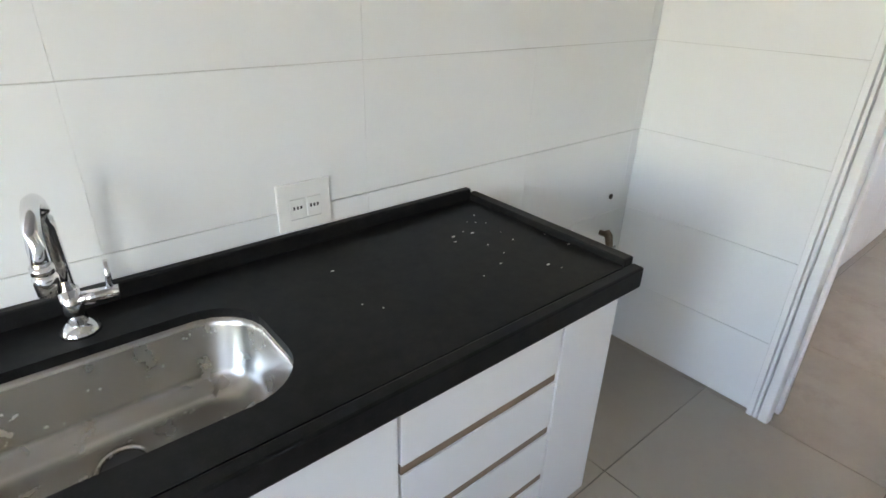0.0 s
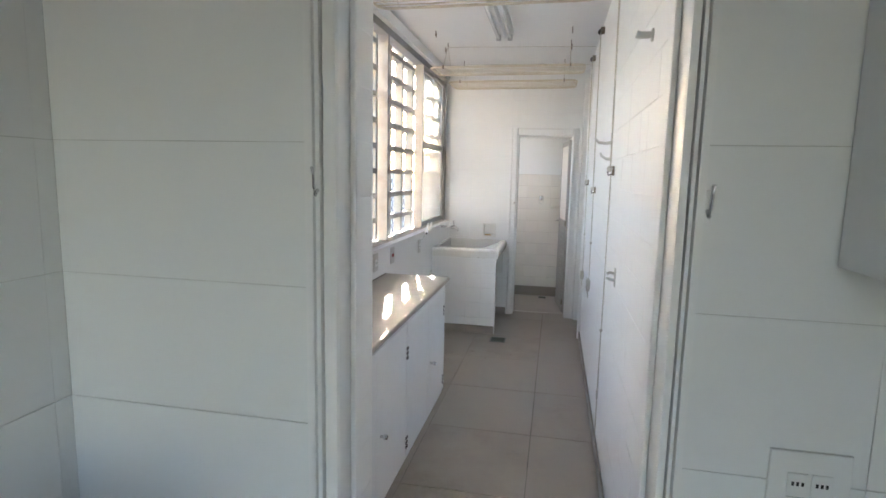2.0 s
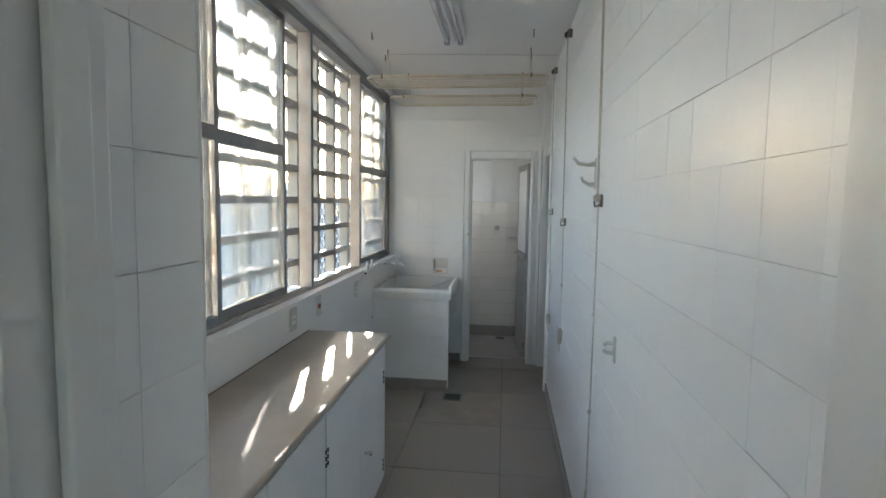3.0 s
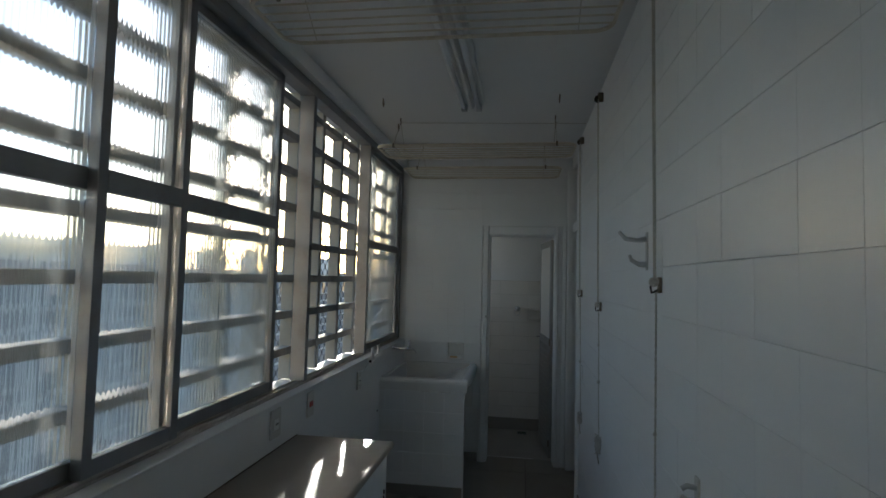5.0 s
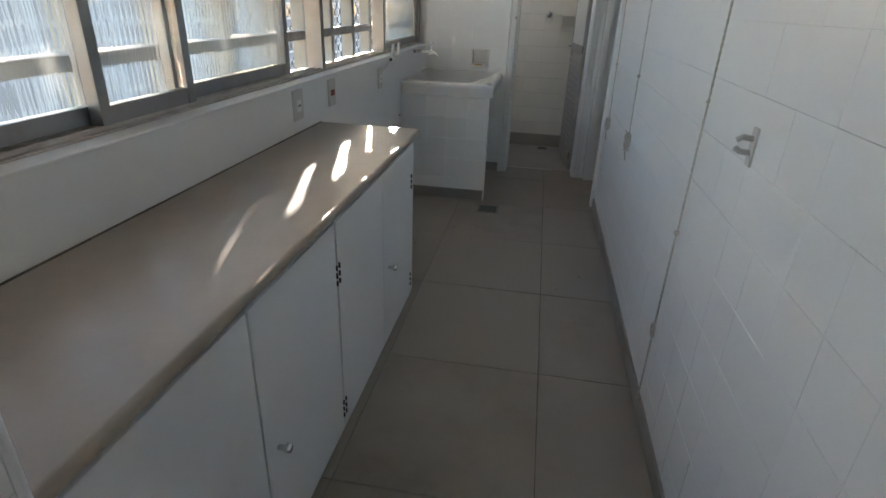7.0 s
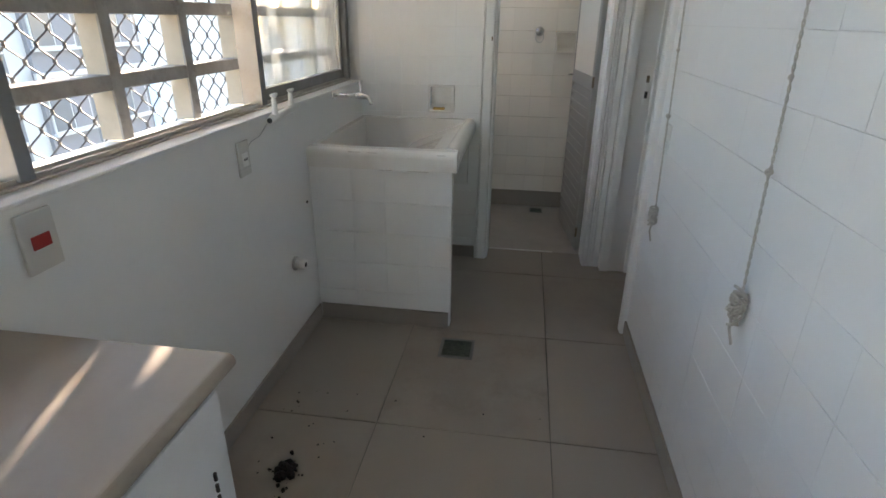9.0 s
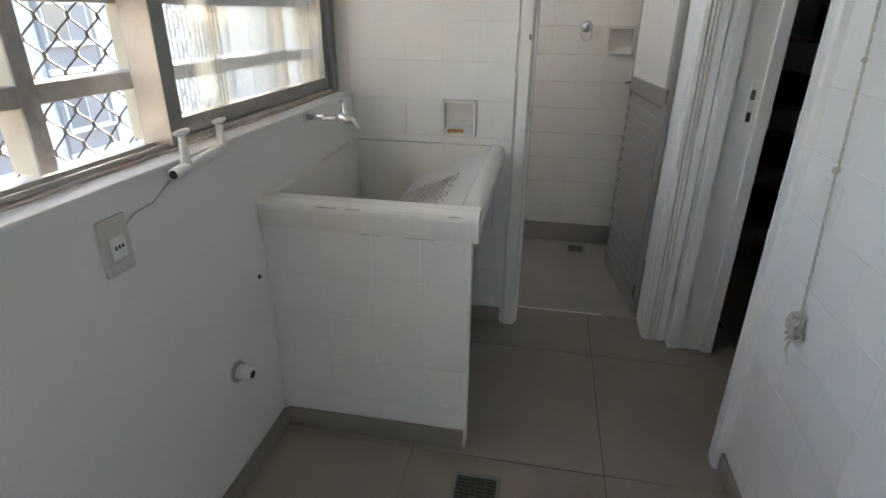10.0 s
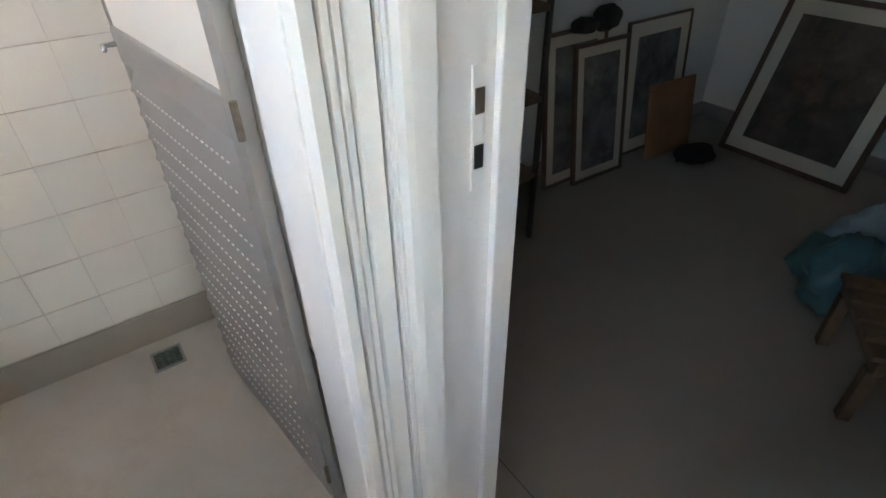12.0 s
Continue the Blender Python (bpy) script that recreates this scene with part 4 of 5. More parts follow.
dish = soap_dish((FAR, 0.6365, 0.9685), "white ceramic soap dish with old soap residue")
part("soap_residue", boxes((-0.014, 0.022, -0.02, 0.048, -0.062, -0.048), bevel=0.005), "soap", dish, "yellow old soap residue")
soap_dish((8.72, -0.1035, 1.241), "cream ceramic soap dish on the bathroom wall", 0.150, "btile")
bv = thing("shower_valve", "small chrome shower valve with a ring handle", "valve", (8.72, 0.09, 1.315))
part("flange", rod(bmesh.new(), [(0, 0, 0), (-0.006, 0, 0), (-0.012, 0, 0)], [0.032, 0.03, 0.02], 16), "chrome", bv, smooth=True)
part("knob", rod(bmesh.new(), [(-0.012, 0, 0), (-0.04, 0, 0), (-0.05, 0, 0)], [0.012, 0.02, 0.016], 12), "chrome", bv, smooth=True)
part("cord_ring", rod(bmesh.new(), [(-0.03, 0.028 * math.cos(a), -0.04 + 0.036 * math.sin(a)) for a in [math.tau * k / 14 for k in range(14)]], 0.003, 6, True), "greyplastic", bv, smooth=True)

# bathroom door leaf, swung inwards
leaf = thing("bathroom_door", "grey aluminium bathroom door, louvred below, standing open", "door", (7.80, -0.232, 0.012))
leaf.rotation_euler = (0, 0, math.atan2(0.075, 0.64))
W = 0.64
part("stile", boxes((0, 0.045, -0.014, 0.014, 0, 2.0), bevel=0.003), "door_alu", leaf)
part("stile", boxes((W - 0.014, W, -0.006, 0.008, 0, 2.0), bevel=0.002), "door_alu", leaf)
for z0, z1 in ((0, 0.07), (1.0, 1.075), (1.94, 2.0)):
    part("rail", boxes((0.045, W - 0.014, -0.013, 0.013, z0, z1), bevel=0.003), "door_alu", leaf)
part("panel", boxes((0.045, W - 0.014, -0.004, 0.004, 1.075, 1.94)), "frosted", leaf, "pale translucent upper panel")
slat_bm = prism(bmesh.new(), [(-0.016, 0.0), (-0.012, -0.004), (0.016, 0.052), (0.014, 0.058), (0.006, 0.05)], "x", 0.046, W - 0.0145)
bmesh.ops.transform(slat_bm, matrix=Matrix(((1, 0, 0, 0), (0, -1, 0, 0), (0, 0, 1, 0), (0, 0, 0, 1))), verts=slat_bm.verts)
slat_me = mesh_of("louvre", slat_bm, "door_alu")
# Lit perforations: the light in them is drawn as raised pale dashes.
hole_bm = bmesh.new()
for k in range(22):
    x = 0.09 + k * 0.0225
    box(hole_bm, x, x + 0.008, 0.0135, 0.0162, 0.0115, 0.0155, 0.001)
hole_me = mesh_of("slots", hole_bm, "aged")
for k in range(16):
    sl = new("louvre", slat_me)
    sl.parent, sl.location = leaf, (0, 0, 0.072 + 0.0575 * k)
    ho = new("slots", hole_me)
    ho.parent = sl
part("handle", rod(bmesh.new(), [(W - 0.02, 0.012, 1.04), (W - 0.02, 0.04, 1.04), (W - 0.055, 0.045, 1.04)], 0.006, 8), "chrome", leaf, smooth=True)
part("hinge", rod(bmesh.new(), [(-0.003, 0.016, 1.02), (-0.003, 0.016, 1.08)], 0.0065, 8), "brass", leaf, "tarnished hinge")
part("hinge", rod(bmesh.new(), [(-0.003, 0.016, 0.10), (-0.003, 0.016, 0.16)], 0.0065, 8), "brass", leaf, "tarnished hinge")


def drain(name, label, place, size, bars):
    """A square floor drain: frame and slotted grate."""
    d = thing(name, label, "floor drain", place)
    h, f = size / 2, size * 0.09
    part("frame", boxes((-h, h, -h, -h + f, 0, 0.004), (-h, h, h - f, h, 0, 0.004), (-h, -h + f, -h + f, h - f, 0, 0.004), (h - f, h, -h + f, h - f, 0, 0.004)), "dullmetal", d)
    part("well", boxes((-h + f, h - f, -h + f, h - f, 0.0004, 0.001)), "dark", d)
    n = bars
    for k in range(n):
        c = -h + f + (2 * h - 2 * f) * (k + 0.5) / n
        w = (2 * h - 2 * f) / n * 0.3
        part("bar", boxes((c - w, c + w, -h + f, h - f, 0.001, 0.0035)), "grate", d)
    for k in range(3):
        c = -h + f + (2 * h - 2 * f) * (k + 1) / 4
        part("cross_bar", boxes((-h + f, h - f, c - 0.003, c + 0.003, 0.001, 0.0038)), "grate", d)
    return d


drain("floor_drain", "green-grey slotted floor drain in the laundry floor", (6.565, 0.395, 0.0), 0.155, 9)
drain("floor_drain", "small dark floor drain in the bathroom floor", (8.60, 0.02, 0.0), 0.10, 6)

# a clump of black dirt by the skirting
rng = random.Random(12)
bm = bmesh.new()
for k in range(70):
    a, r = rng.uniform(0, math.tau), abs(rng.gauss(0, 0.035))
    s = rng.uniform(0.003, 0.016) * (1.2 if r < 0.03 else 0.5)
    v = bmesh.ops.create_icosphere(bm, subdivisions=1, radius=s)["verts"]
    bmesh.ops.translate(bm, vec=(5.74 + r * math.cos(a) * 1.3, 0.86 + r * math.sin(a), s * 0.6 + max(0, 0.02 - r * 0.5)), verts=v)
solid("dirt_clump", bm, "soil", "clump of black dirt on the floor by the skirting", "debris")
bm = bmesh.new()
for k in range(44):
    x, y, s = rng.uniform(5.4, 6.2), rng.gauss(0.92, 0.12) if k < 38 else rng.uniform(-0.3, 0.6), rng.uniform(0.001, 0.003)
    if y > 1.08:
        continue
    if x < 5.22 and y > 0.6:
        continue
    box(bm, x - s, x + s, y - s * 1.5, y + s, 0, s)
tagged(new("floor_crumbs", mesh_of("floor_crumbs", bm, "soil")), "dark crumbs scattered on the floor", "debris", "", "stuff")

# ceiling lamp
lamp = thing("ceiling_lamp", "white twin-tube fluorescent ceiling lamp, switched off", "ceiling lamp", (5.2, 0.365, CEIL))
part("body", boxes((-0.66, 0.74, -0.075, 0.075, -0.045, 0), bevel=0.006), "lampbody", lamp)
part("ridge", prism(bmesh.new(), [(-0.02, -0.045), (0.02, -0.045), (0.006, -0.075), (-0.006, -0.075)], "x", -0.65, 0.73), "lampbody", lamp)
for dy in (-0.045, 0.045):
    part("tube", rod(bmesh.new(), [(-0.61, dy, -0.068), (0.69, dy, -0.068)], 0.014, 12), "tube", lamp, smooth=True)
    for dx in (-0.63, 0.71):
        part("tube_holder", boxes((dx - 0.012, dx + 0.012, dy - 0.018, dy + 0.018, -0.09, -0.045), bevel=0.003), "greyplastic", lamp)


# hoisting clothes racks
def arc_rect(x0, x1, y0, y1, r):
    pts = []
    for cx, cy, a0 in ((x1 - r, y1 - r, 0), (x0 + r, y1 - r, 90), (x0 + r, y0 + r, 180), (x1 - r, y0 + r, 270)):
        pts += [(cx + r * math.cos(radians(a0 + 18 * k)), cy + r * math.sin(radians(a0 + 18 * k)), 0) for k in range(6)]
    return pts


def rack(x0, x1, y0, y1, z):
    """A tube frame with rods across, hung by cords from hooks in the ceiling."""
    s = thing("clothes_rack", "cream enamelled hoisting clothes rack hung under the ceiling", "clothes rack", (0, 0, z), "hoisting clothes racks")
    part("frame", rod(bmesh.new(), arc_rect(x0, x1, y0, y1, 0.07), 0.008, 8, True), "rack", s, smooth=True)
    n = 5
    for k in range(n):
        x = x0 + (x1 - x0) * (k + 1) / (n + 1)
        part("rod", rod(bmesh.new(), [(x, y0, 0.002), (x, y1, 0.002)], 0.0035, 6), "rack", s)
    for y in (y0 + 0.12, y1 - 0.12):
        for x in (x0, x1):
            part("cord", rod(bmesh.new(), [(x, y, 0), ((x0 + x1) / 2, y, CEIL - z - 0.03)], 0.0022, 5), "rope", s)
        h = part("ceiling_hook", rod(bmesh.new(), [((x0 + x1) / 2, y, CEIL - z), ((x0 + x1) / 2, y, CEIL - z - 0.022), ((x0 + x1) / 2 + 0.012, y, CEIL - z - 0.034), ((x0 + x1) / 2, y, CEIL - z - 0.046)], 0.004, 6), "brass", s)
        part("clip", boxes((x0 - 0.012, x0 + 0.012, y - 0.006, y + 0.006, -0.014, 0.014), bevel=0.002), "brass", h)
    part("pull_cord", rod(bmesh.new(), [((x0 + x1) / 2, y1 - 0.12, CEIL - z - 0.035), ((x0 + x1) / 2, RIGHT + 0.03, CEIL - z - 0.06)], 0.0025, 5), "rope", s)
    return s


rack(4.36, 4.72, -0.27, 1.0, 2.57)
rack(6.12, 6.50, -0.28, 1.02, 2.50)
rack(6.84, 7.28, -0.24, 1.0, 2.50)
for x, y in ((5.9, 0.92), (5.9, -0.16), (6.45, 0.95), (6.45, -0.17)):
    s = thing("ceiling_hook", "small brass hook screwed into the ceiling", "hook", (x, y, CEIL), "spare ceiling hooks")
    part("hook", rod(bmesh.new(), [(0, 0, 0), (0, 0, -0.03), (0.012, 0, -0.045), (0.02, 0, -0.03), (0.016, 0, -0.015)], 0.0045, 8), "brass", s, smooth=True)


def twisted(bm, a, b, r, turns, strands=2, sag=0.0):
    """Strands laid round one another between two places."""
    a, b = Vector(a), Vector(b)
    n = max(6, int(turns * 6))
    for s in range(strands):
        pts = []
        for i in range(n + 1):
            f = i / n
            w = math.tau * (turns * f + s / strands)
            pts.append(a.lerp(b, f) + Vector((r * 0.9 * math.cos(w), r * 0.9 * math.sin(w) + sag * math.sin(math.pi * f), 0)))
        rod(bm, pts, r * 0.75, 5)
    return bm


def knot(bm, c, r, rng):
    """A lump of wound rope."""
    c = Vector(c)
    for k in range(5):
        ax = Vector((rng.uniform(-1, 1), rng.uniform(-1, 1), rng.uniform(-1, 1))).normalized()
        u = ax.orthogonal().normalized()
        v = ax.cross(u)
        rod(bm, [c + r * (u * math.cos(a) + v * math.sin(a)) for a in [math.tau * i / 10 for i in range(10)]], r * 0.34, 5, True)
    return bm


def hoist_rope(x, cleat_z, end_z, lean, bundle, label, seed):
    rng = random.Random(seed)
    s = thing("hoist_rope", label, "rope", (x, RIGHT, 0), "hoist ropes on the tiled wall")
    pu = part("pulley", boxes((-0.012, 0.012, 0.0, 0.03, CEIL - 0.10, CEIL - 0.05), bevel=0.004), "brass", s, "small brown pulley")
    part("wheel", rod(bmesh.new(), [(-0.006, 0.03, CEIL - 0.085), (0.006, 0.03, CEIL - 0.085)], 0.02, 12), "steel_dark", pu)
    bm = bmesh.new()
    rod(bm, [(-0.008, 0.028, CEIL - 0.09), (-0.006, 0.02, cleat_z)], 0.0038, 6)
    rod(bm, [(0.010, 0.028, CEIL - 0.09), (0.008, 0.02, cleat_z)], 0.0038, 6)
    part("hauling_line", bm, "rope", s)
    cl = part("cleat", boxes((-0.01, 0.01, 0, 0.012, cleat_z - 0.03, cleat_z + 0.02), bevel=0.003), "brass", s, "small metal cleat hook")
    part("cleat_hook", rod(bmesh.new(), [(0, 0.01, cleat_z - 0.02), (-0.002, 0.03, cleat_z - 0.03), (-0.004, 0.034, cleat_z - 0.008)], 0.004, 6), "steel_dark", cl)
    part("knot", knot(bmesh.new(), (0.0, 0.022, cleat_z + 0.005), 0.013, rng), "rope", s)
    bm = bmesh.new()
    zs = [cleat_z - 0.02, cleat_z - 0.02 - 0.55 * (cleat_z - end_z), end_z]
    for z0, z1 in zip(zs, zs[1:]):
        f0, f1 = (cleat_z - z0) / (cleat_z - end_z), (cleat_z - z1) / (cleat_z - end_z)
        twisted(bm, (lean * f0, 0.016, z0), (lean * f1, 0.014, z1), 0.0024, (z0 - z1) * 24)
    knot(bm, (lean * 0.55, 0.016, zs[1]), 0.007, rng)
    knot(bm, (lean * 0.3, 0.016, cleat_z - 0.3 * (cleat_z - end_z)), 0.005, rng)
    part("tail", bm, "rope", s)
    if bundle:
        bm = bmesh.new()
        pts = [(lean, 0.016, end_z)]
        for k in range(9):
            a, w, h, cz = rng.uniform(0, 6), rng.uniform(0.008, 0.021), rng.uniform(0.014, 0.034), end_z - 0.03 + rng.gauss(0, 0.012)
            pts += [(lean + w * math.cos(t * math.tau / 12) + rng.gauss(0, 0.003), 0.02 + 0.014 * math.sin(a + t), cz + h * math.sin(t * math.tau / 12)) for t in range(12)]
        pts += [(lean + 0.01, 0.02, end_z - 0.09), (lean - 0.012, 0.016, end_z - 0.125)]
        rod(bm, pts, 0.0038, 5)
        part("tangle", bm, "rope", s, "tangled rope end")
    else:
        bm = bmesh.new()
        rod(bm, [(lean + 0.022 * math.cos(t), 0.016, 0.62 * end_z + 0.33 + 0.026 * math.sin(t)) for t in [math.tau * k / 12 for k in range(12)]], 0.004, 5, True)
        part("loop", bm, "rope", s)
    return s


hoist_rope(4.47, 1.63, 0.06, 0.03, False, "long cream hoist rope hanging from a cleat to the floor", 3)
hoist_rope(5.75, 1.50, 0.79, -0.04, True, "cream hoist rope with a tangled end on the tiled wall", 5)
hoist_rope(6.70, 1.55, 0.70, -0.09, True, "cream hoist rope with a tangled end by the door casing", 8)

# hooks on the tiled wall
hk = thing("double_hook", "white plastic double coat hook on the tiled wall", "hook", (4.66, RIGHT, 1.75))
part("plate", boxes((-0.012, 0.012, 0, 0.006, -0.075, 0.06), bevel=0.003), "aged", hk)
part("upper_arm", rod(bmesh.new(), [(0, 0.004, 0.035), (0, 0.035, 0.03), (0, 0.075, 0.035), (0, 0.098, 0.06)], [0.011, 0.008, 0.008, 0.006], 8), "aged", hk, smooth=True)
part("lower_arm", rod(bmesh.new(), [(0, 0.004, -0.055), (0, 0.03, -0.055), (0, 0.055, -0.04), (0, 0.062, -0.022)], [0.011, 0.008, 0.007, 0.006], 8), "aged", hk, smooth=True)
hk = thing("broom_clip", "white plastic broom clip on the tiled wall", "clip", (4.11, RIGHT, 1.115))
part("plate", boxes((-0.016, 0.016, 0, 0.006, -0.045, 0.045), bevel=0.003), "aged", hk)
part("upper_jaw", rod(bmesh.new(), [(0, 0.004, 0.018), (0, 0.028, 0.022), (0, 0.04, 0.014)], 0.007, 8), "aged", hk, smooth=True)
part("lower_jaw", rod(bmesh.new(), [(0, 0.004, -0.014), (0, 0.028, -0.012), (0, 0.04, -0.004)], 0.007, 8), "aged", hk, smooth=True)
hk = thing("towel_peg", "white plastic peg high on the tiled wall", "peg", (3.47, RIGHT, 2.07))
part("flange", rod(bmesh.new(), [(0, 0, 0), (0, 0.006, 0)], 0.022, 14), "aged", hk, smooth=True)
part("peg", rod(bmesh.new(), [(0, 0.005, 0), (0, 0.04, 0), (0, 0.055, 0.004)], [0.011, 0.012, 0.014], 12), "aged", hk, smooth=True)


# ---- box room things ----
def picture(name, label, place, w, h, rail, mat_w, print_mat, turn, tip, group=""):
    """A framed picture that leans back against a wall: local x across, y depth, z up."""
    s = thing(name, label, "picture", place, group)
    s.matrix_basis = Matrix.Translation(place) @ Matrix.Rotation(radians(turn), 4, "Z") @ Matrix.Rotation(radians(-tip), 4, "X")
    a, d = w / 2, 0.022
    part("frame", boxes((-a, -a + rail, 0, d, 0, h), (a - rail, a, 0, d, 0, h), (-a + rail, a - rail, 0, d, 0, rail), (-a + rail, a - rail, 0, d, h - rail, h), bevel=0.003), "wood", s)
    part("mat", boxes((-a + rail, a - rail, 0.010, 0.016, rail, h - rail)), "mat", s, "cream mat board")
    part("print", boxes((-a + rail + mat_w, a - rail - mat_w, 0.007, 0.0098, rail + mat_w, h - rail - mat_w)), print_mat, s, "dim printed picture")
    return s


picture("framed_picture", "tall framed picture with a cream mat leaning on the wall", (8.66, -1.99, 0), 0.40, 0.74, 0.016, 0.05, "print_grey", -90, 6, "leaning pictures")
picture("framed_picture", "tall framed grey picture leaning in front of another", (8.60, -2.12, 0), 0.36, 0.68, 0.018, 0.045, "print_grey", -92, 8, "leaning pictures")
picture("framed_picture", "pale framed dark picture leaning on the wall", (8.68, -2.63, 0), 0.50, 0.70, 0.012, 0.07, "print_grey", -91, 6, "leaning pictures")
picture("large_picture", "large brown framed landscape print leaning in the corner", (8.10, -2.94, 0), 0.68, 0.84, 0.028, 0.07, "print", 180, 20, "leaning pictures")
cb = thing("cardboard_panel", "brown cardboard panel leaning on a picture", "panel", (8.56, -2.62, 0))
cb.matrix_basis = Matrix.Translation((8.56, -2.64, 0)) @ Matrix.Rotation(radians(-96), 4, "Z") @ Matrix.Rotation(radians(-9), 4, "X")
part("sheet", boxes((-0.17, 0.17, 0, 0.012, 0.0, 0.40), bevel=0.002), "board", cb)


def lump(bm, c, size, seed, amount=0.25):
    """A soft crumpled lump."""
    vs = bmesh.ops.create_icosphere(bm, subdivisions=3, radius=1)["verts"]
    for v in vs:
        n = noise.noise(v.co * 1.7 + Vector((seed, 0, 0))) + 0.5 * noise.noise(v.co * 4 + Vector((0, seed, 0)))
        k = 1 + amount * n
        v.co = Vector((c[0] + size[0] * v.co.x * k, c[1] + size[1] * v.co.y * k, max(c[2] + size[2] * v.co.z * k, 0.001)))
    return bm


bm = lump(bmesh.new(), (8.70, -2.12, 0.77), (0.05, 0.08, 0.06), 2)
lump(bm, (8.70, -1.98, 0.755), (0.045, 0.08, 0.035), 6)
solid("black_bag", bm, "cloth", "crumpled black cloth bag on top of the pictures", "bag", smooth=True)
solid("black_shoe_bag", lump(bmesh.new(), (8.43, -2.70, 0.03), (0.09, 0.13, 0.04), 11), "cloth", "flat black cloth bundle on the floor", "bag", smooth=True)
solid("teal_bag", lump(bmesh.new(), (7.44, -2.06, 0.13), (0.13, 0.17, 0.14), 4, 0.6), "bag", "teal plastic bag on the floor", "bag", smooth=True)
solid("cloth_heap", lump(bmesh.new(), (7.42, -2.42, 0.13), (0.17, 0.18, 0.14), 9, 0.6), "paleblue", "crumpled pale blue cloth on the floor", "cloth", smooth=True)
crate = thing("wooden_stool", "slatted brown wooden stool on the floor", "stool", (7.12, -1.80, 0))
crate.rotation_euler = (0, 0, radians(35))
for k in range(5):
    part("slat", boxes((-0.2, 0.2, -0.18 + 0.08 * k, -0.12 + 0.08 * k, 0.26, 0.28), bevel=0.003), "walnut", crate)
for sx in (-0.19, 0.15):
    part("rail", boxes((sx, sx + 0.03, -0.18, 0.2, 0.21, 0.2595), bevel=0.003), "walnut", crate)
    for sy in (-0.17, 0.15):
        part("leg", boxes((sx, sx + 0.035, sy, sy + 0.035, 0, 0.2095), bevel=0.003), "walnut", crate)
shelf = thing("shelf_stand", "dark metal shelf stand with small boxes", "shelf", (8.58, -1.08, 0))
for sx in (-0.17, 0.17):
    for sy in (-0.38, 0.38):
        part("post", rod(bmesh.new(), [(sx, sy, 0), (sx, sy, 1.9)], 0.013, 8), "steel_dark", shelf)
for z in (0.30, 0.62, 0.94, 1.26, 1.58):
    part("shelf_board", boxes((-0.18, 0.18, -0.39, 0.39, z, z + 0.02), bevel=0.002), "walnut", shelf)
for z, y, w, m in ((0.32, -0.2, 0.16, "cloth"), (0.32, 0.15, 0.2, "cloth"), (0.64, -0.22, 0.14, "steel_dark"), (0.64, 0.1, 0.18, "steel_dark"), (0.96, -0.2, 0.2, "cloth"), (0.96, 0.14, 0.16, "cloth"), (1.28, -0.1, 0.22, "steel_dark")):
    solid("storage_box", boxes((8.46, 8.70, -1.08 + y - w / 2, -1.08 + y + w / 2, z, z + 0.15), bevel=0.006), m, "small dim storage box on the shelf stand", "box", "boxes on the shelf")


# ---- tiles ----
def tile_mesh(w, h, mat, bevel=0.0006, side_bevel=0.0006):
    """One tile, face up in local z, its front edges eased."""
    bm = bmesh.new()
    a, b, c, d = w / 2, h / 2, w / 2 - side_bevel, h / 2 - bevel
    lo = [bm.verts.new((x, y, 0)) for x, y in ((-a, -b), (a, -b), (a, b), (-a, b))]
    mi = [bm.verts.new((x, y, T - bevel)) for x, y in ((-a, -b), (a, -b), (a, b), (-a, b))]
    hi = [bm.verts.new((x, y, T)) for x, y in ((-c, -d), (c, -d), (c, d), (-c, d))]
    for r, s in ((lo, mi), (mi, hi)):
        for i in range(4):
            bm.faces.new((r[i], r[(i + 1) % 4], s[(i + 1) % 4], s[i]))
    bm.faces.new(hi)
    bm.faces.new(lo[::-1])
    return mesh_of("tile", bm, mat)


tile_cache = {}


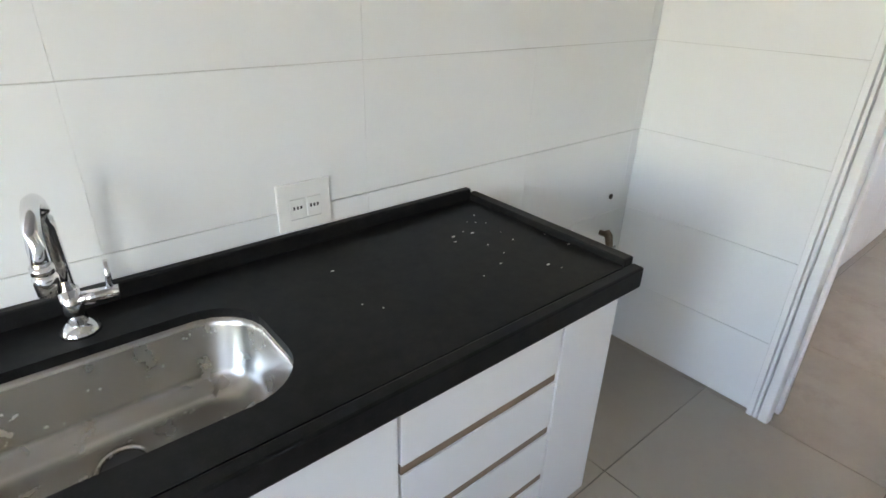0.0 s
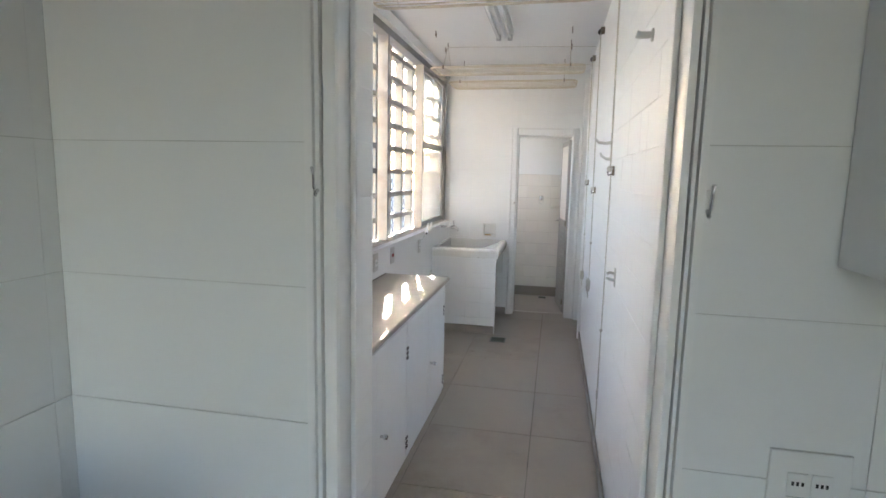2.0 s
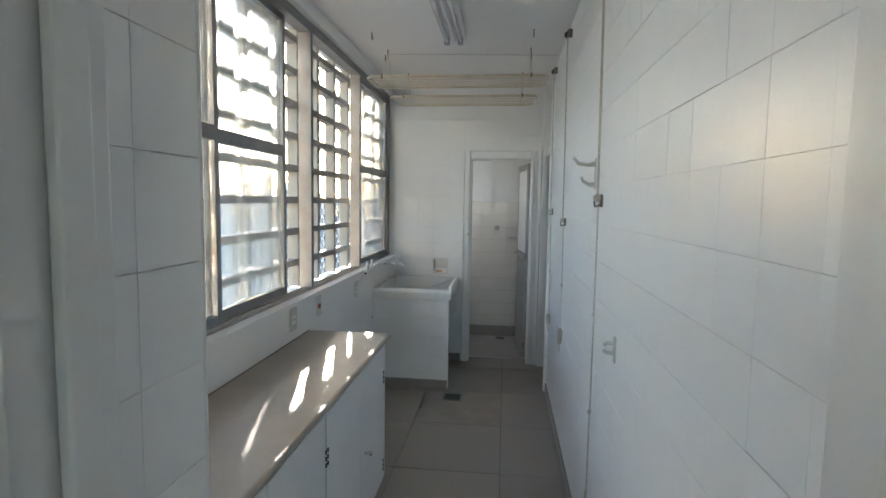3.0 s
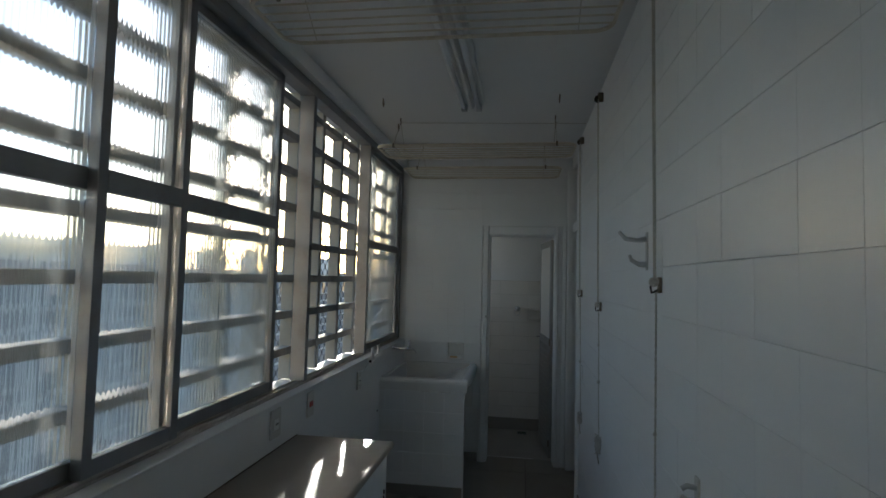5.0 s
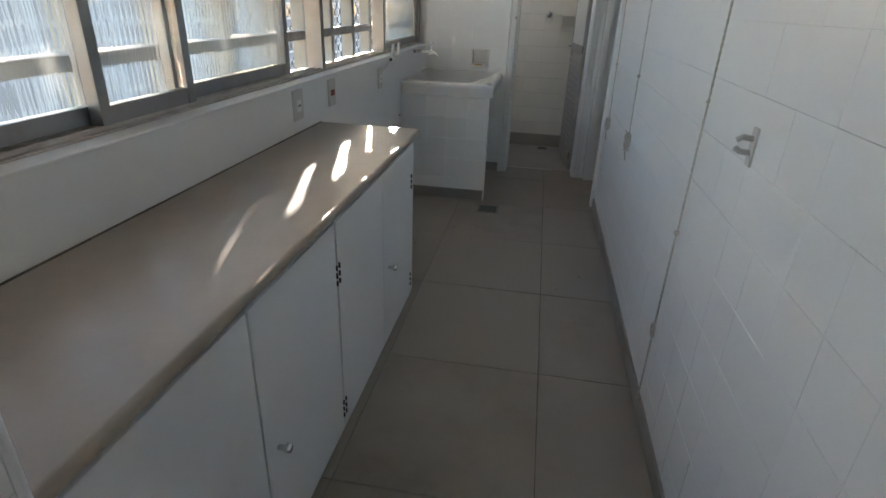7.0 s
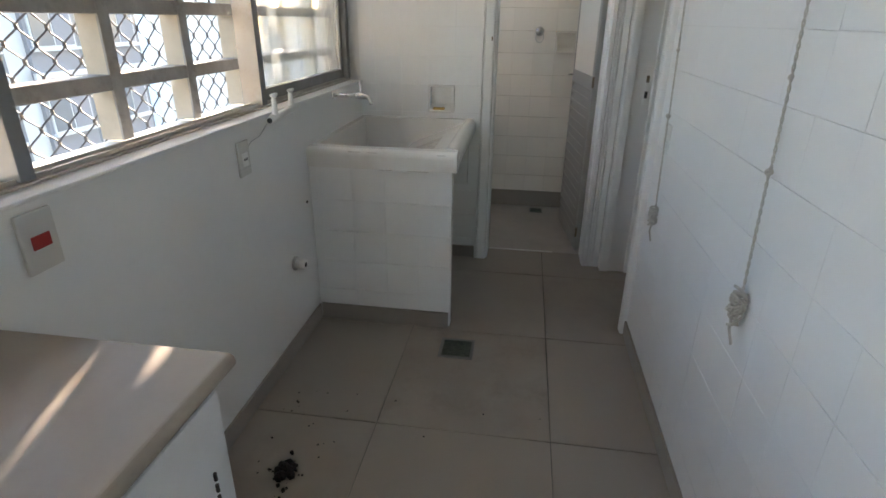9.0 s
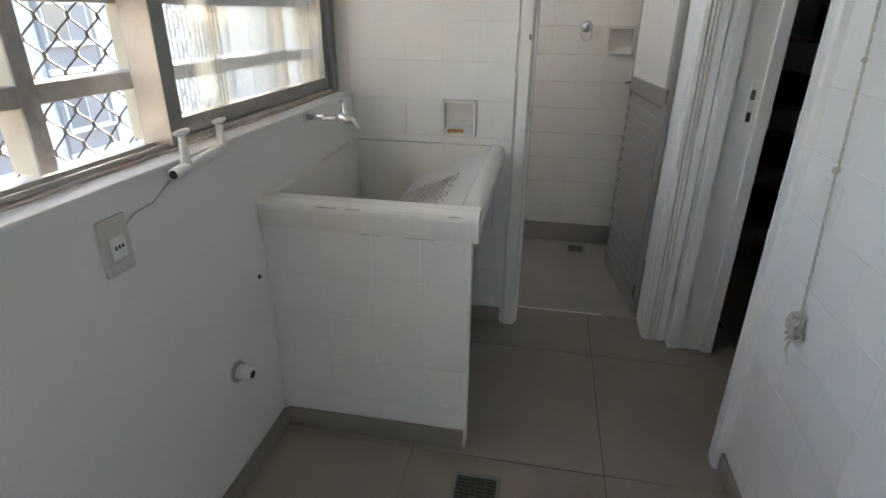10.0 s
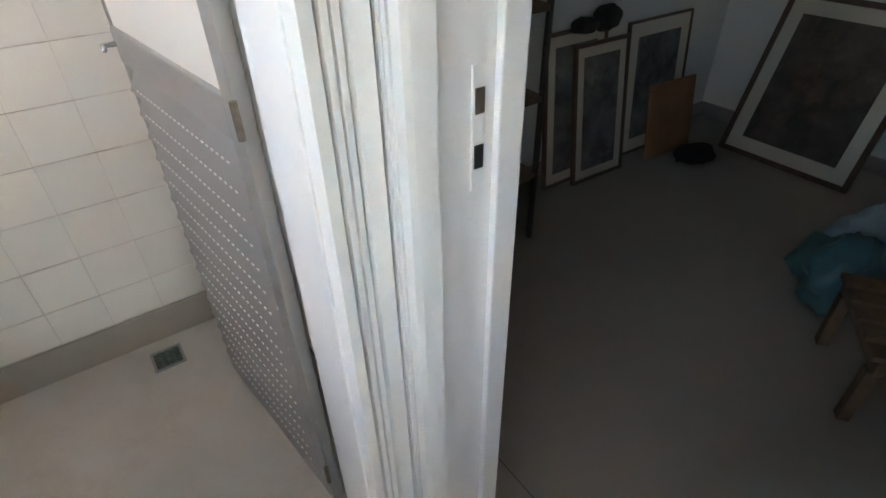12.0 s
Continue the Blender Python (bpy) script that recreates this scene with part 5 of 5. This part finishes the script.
def lay(parent, u_cuts, v_cuts, origin, u_way, v_way, mat, gap_u, gap_v, keep=None, limit=300, skew=0.0004, seed=1):
    """Tiles between cut lines on a plane; those past the limit join into one mesh."""
    rng = random.Random(seed)
    u_way, v_way, origin = Vector(u_way), Vector(v_way), Vector(origin)
    nrm = u_way.cross(v_way)
    cells = [(a, b, c, d) for a, b in zip(u_cuts, u_cuts[1:]) for c, d in zip(v_cuts, v_cuts[1:])]
    cells = [q for q in cells if not keep or keep((q[0] + q[1]) / 2, (q[2] + q[3]) / 2)]
    if len(cells) > limit:
        near = sorted(cells, key=lambda q: abs((q[2] + q[3]) / 2 - 1.2))
        cells, rest = near[:limit], near[limit:]
    else:
        rest = []
    for a, b, c, d in cells:
        key = (round(b - a, 4), round(d - c, 4), mat, gap_u, gap_v)
        if key not in tile_cache:
            tile_cache[key] = tile_mesh(b - a - gap_u, d - c - gap_v, mat, *{"ktile": (0.0003, 0.0003), "tile": (0.0006, 0.0003)}.get(mat, (0.0008, 0.0008)))
        ob = new("tile", tile_cache[key])
        ob.parent = parent
        p = origin + u_way * (a + b) / 2 + v_way * (c + d) / 2 + nrm * rng.uniform(-skew, skew)
        m = Matrix((u_way, v_way, nrm)).transposed().to_4x4()
        wob = 0.0001 if mat == "ktile" else 0.0005
        ob.matrix_basis = Matrix.Translation(p) @ m @ Euler((rng.gauss(0, wob), rng.gauss(0, wob), 0)).to_matrix().to_4x4()
    if rest:
        bm = bmesh.new()
        for a, b, c, d in rest:
            quad = []
            for w, e in ((0, 0), (T, 0.0012)):
                quad.append([bm.verts.new(origin + u_way * u + v_way * v + nrm * w) for u, v in ((a + gap_u / 2 + e, c + gap_v / 2 + e), (b - gap_u / 2 - e, c + gap_v / 2 + e), (b - gap_u / 2 - e, d - gap_v / 2 - e), (a + gap_u / 2 + e, d - gap_v / 2 - e))])
            for i in range(4):
                bm.faces.new((quad[0][i], quad[0][(i + 1) % 4], quad[1][(i + 1) % 4], quad[1][i]))
            bm.faces.new(quad[1])
        ob = part("upper_tiles", bm, mat, parent)
        tagged(ob, kind="stuff")


def cuts(a, b, start, pitch):
    """Joint lines between a and b, a pitch apart, one of them at start."""
    k = math.ceil((a - start) / pitch)
    out = [a]
    while start + k * pitch < b - 0.01:
        if start + k * pitch > a + 0.01:
            out.append(start + k * pitch)
        k += 1
    return out + [b]


obj = bpy.data.objects
lay(obj["subfloor"], cuts(-2.45, 7.774, 7.41, 0.69), cuts(-1.35, 1.15, -0.01, 0.64), (0, 0, -T), (1, 0, 0), (0, 1, 0), "floor", 0.0035, 0.0035, lambda u, v: v > -0.52 or u < 2.8, seed=2)
structure("bath_floor", boxes((7.778, 8.722, -0.39, 1.12, -T, 0.0)), "bathfloor", "pale grey porcelain bathroom floor", "floor")
structure("box_room_floor", boxes((5.2, 8.80, -3.3, -0.655, -T, 0.0)), "floor", "dim grey porcelain floor of the box room", "floor")
lay(obj["wall_kitchen_north"], cuts(-2.45, 2.6, 1.93, 0.62), cuts(0, CEIL, 0.98, 0.335), (0, 1.15 + T, 0), (1, 0, 0), (0, 0, 1), "ktile", 0.0004, 0.0026, seed=3)
lay(obj["wall_kitchen_east"], cuts(-1.15, -0.46, -1.15, 2.0), cuts(0, CEIL, 0.98, 0.335), (KX, 0, 0), (0, -1, 0), (0, 0, 1), "ktile", 0.001, 0.0022, seed=4)
lay(obj["wall_kitchen_east"], cuts(0.375, 1.35, 0.72, 0.62), cuts(0, CEIL, 0.98, 0.335), (KX, 0, 0), (0, -1, 0), (0, 0, 1), "ktile", 0.001, 0.0022, seed=5)
lay(obj["wall_kitchen_east"], cuts(-0.46, 0.375, 0.1, 2.0), cuts(2.2, CEIL, 2.32, 0.335), (KX, 0, 0), (0, -1, 0), (0, 0, 1), "ktile", 0.001, 0.0022, seed=6)
lay(obj["wall_laundry_south"], cuts(-6.82, -2.80, -3.45, 0.168), cuts(0, CEIL, 0.92, 0.1525), (0, RIGHT - T, 0), (-1, 0, 0), (0, 0, 1), "tile", 0.0004, 0.0009, seed=7)
lay(obj["wall_laundry_east"], cuts(-1.11, -0.415, -0.56, 0.153), cuts(0, CEIL, 1.045, 0.153), (FAR + T, 0, 0), (0, -1, 0), (0, 0, 1), "tile", 0.00015, 0.0012, lambda u, v: not (-0.713 < u < -0.56 and 0.892 < v < 1.045), seed=8)
lay(obj["wall_laundry_east"], cuts(-0.415, 0.39, -0.56, 0.153), cuts(2.12, CEIL, 1.045, 0.153), (FAR + T, 0, 0), (0, -1, 0), (0, 0, 1), "tile", 0.0008, 0.0016, seed=9)
lay(obj["wall_bath_east"], cuts(-1.12, 0.39, 0.18, 0.153), cuts(0.125, 1.62, 1.165, 0.152), (8.72 + T, 0, 0), (0, -1, 0), (0, 0, 1), "btile", 0.0006, 0.0026, lambda u, v: not (0.03 < u < 0.18 and 1.17 < v < 1.31), seed=10)
structure("wall_bath_upper", boxes((8.721, 8.7235, -0.39, 1.12, 1.622, CEIL)), "wall", "plain white plaster above the bathroom tiles", "wall")
lay(wall_end, [2.745, 2.863, 3.0065], cuts(0, CEIL, 1.363, 0.153), (0, 0.456, 0), (1, 0, 0), (0, 0, 1), "tile", 0.0006, 0.0009, seed=11)
lay(tank_front, cuts(-1.108, -0.455, -0.76, 0.153), cuts(0.079, 0.772, 0.62, 0.153), (6.756, 0, 0), (0, -1, 0), (0, 0, 1), "tile", 0.0004, 0.0009, seed=12)
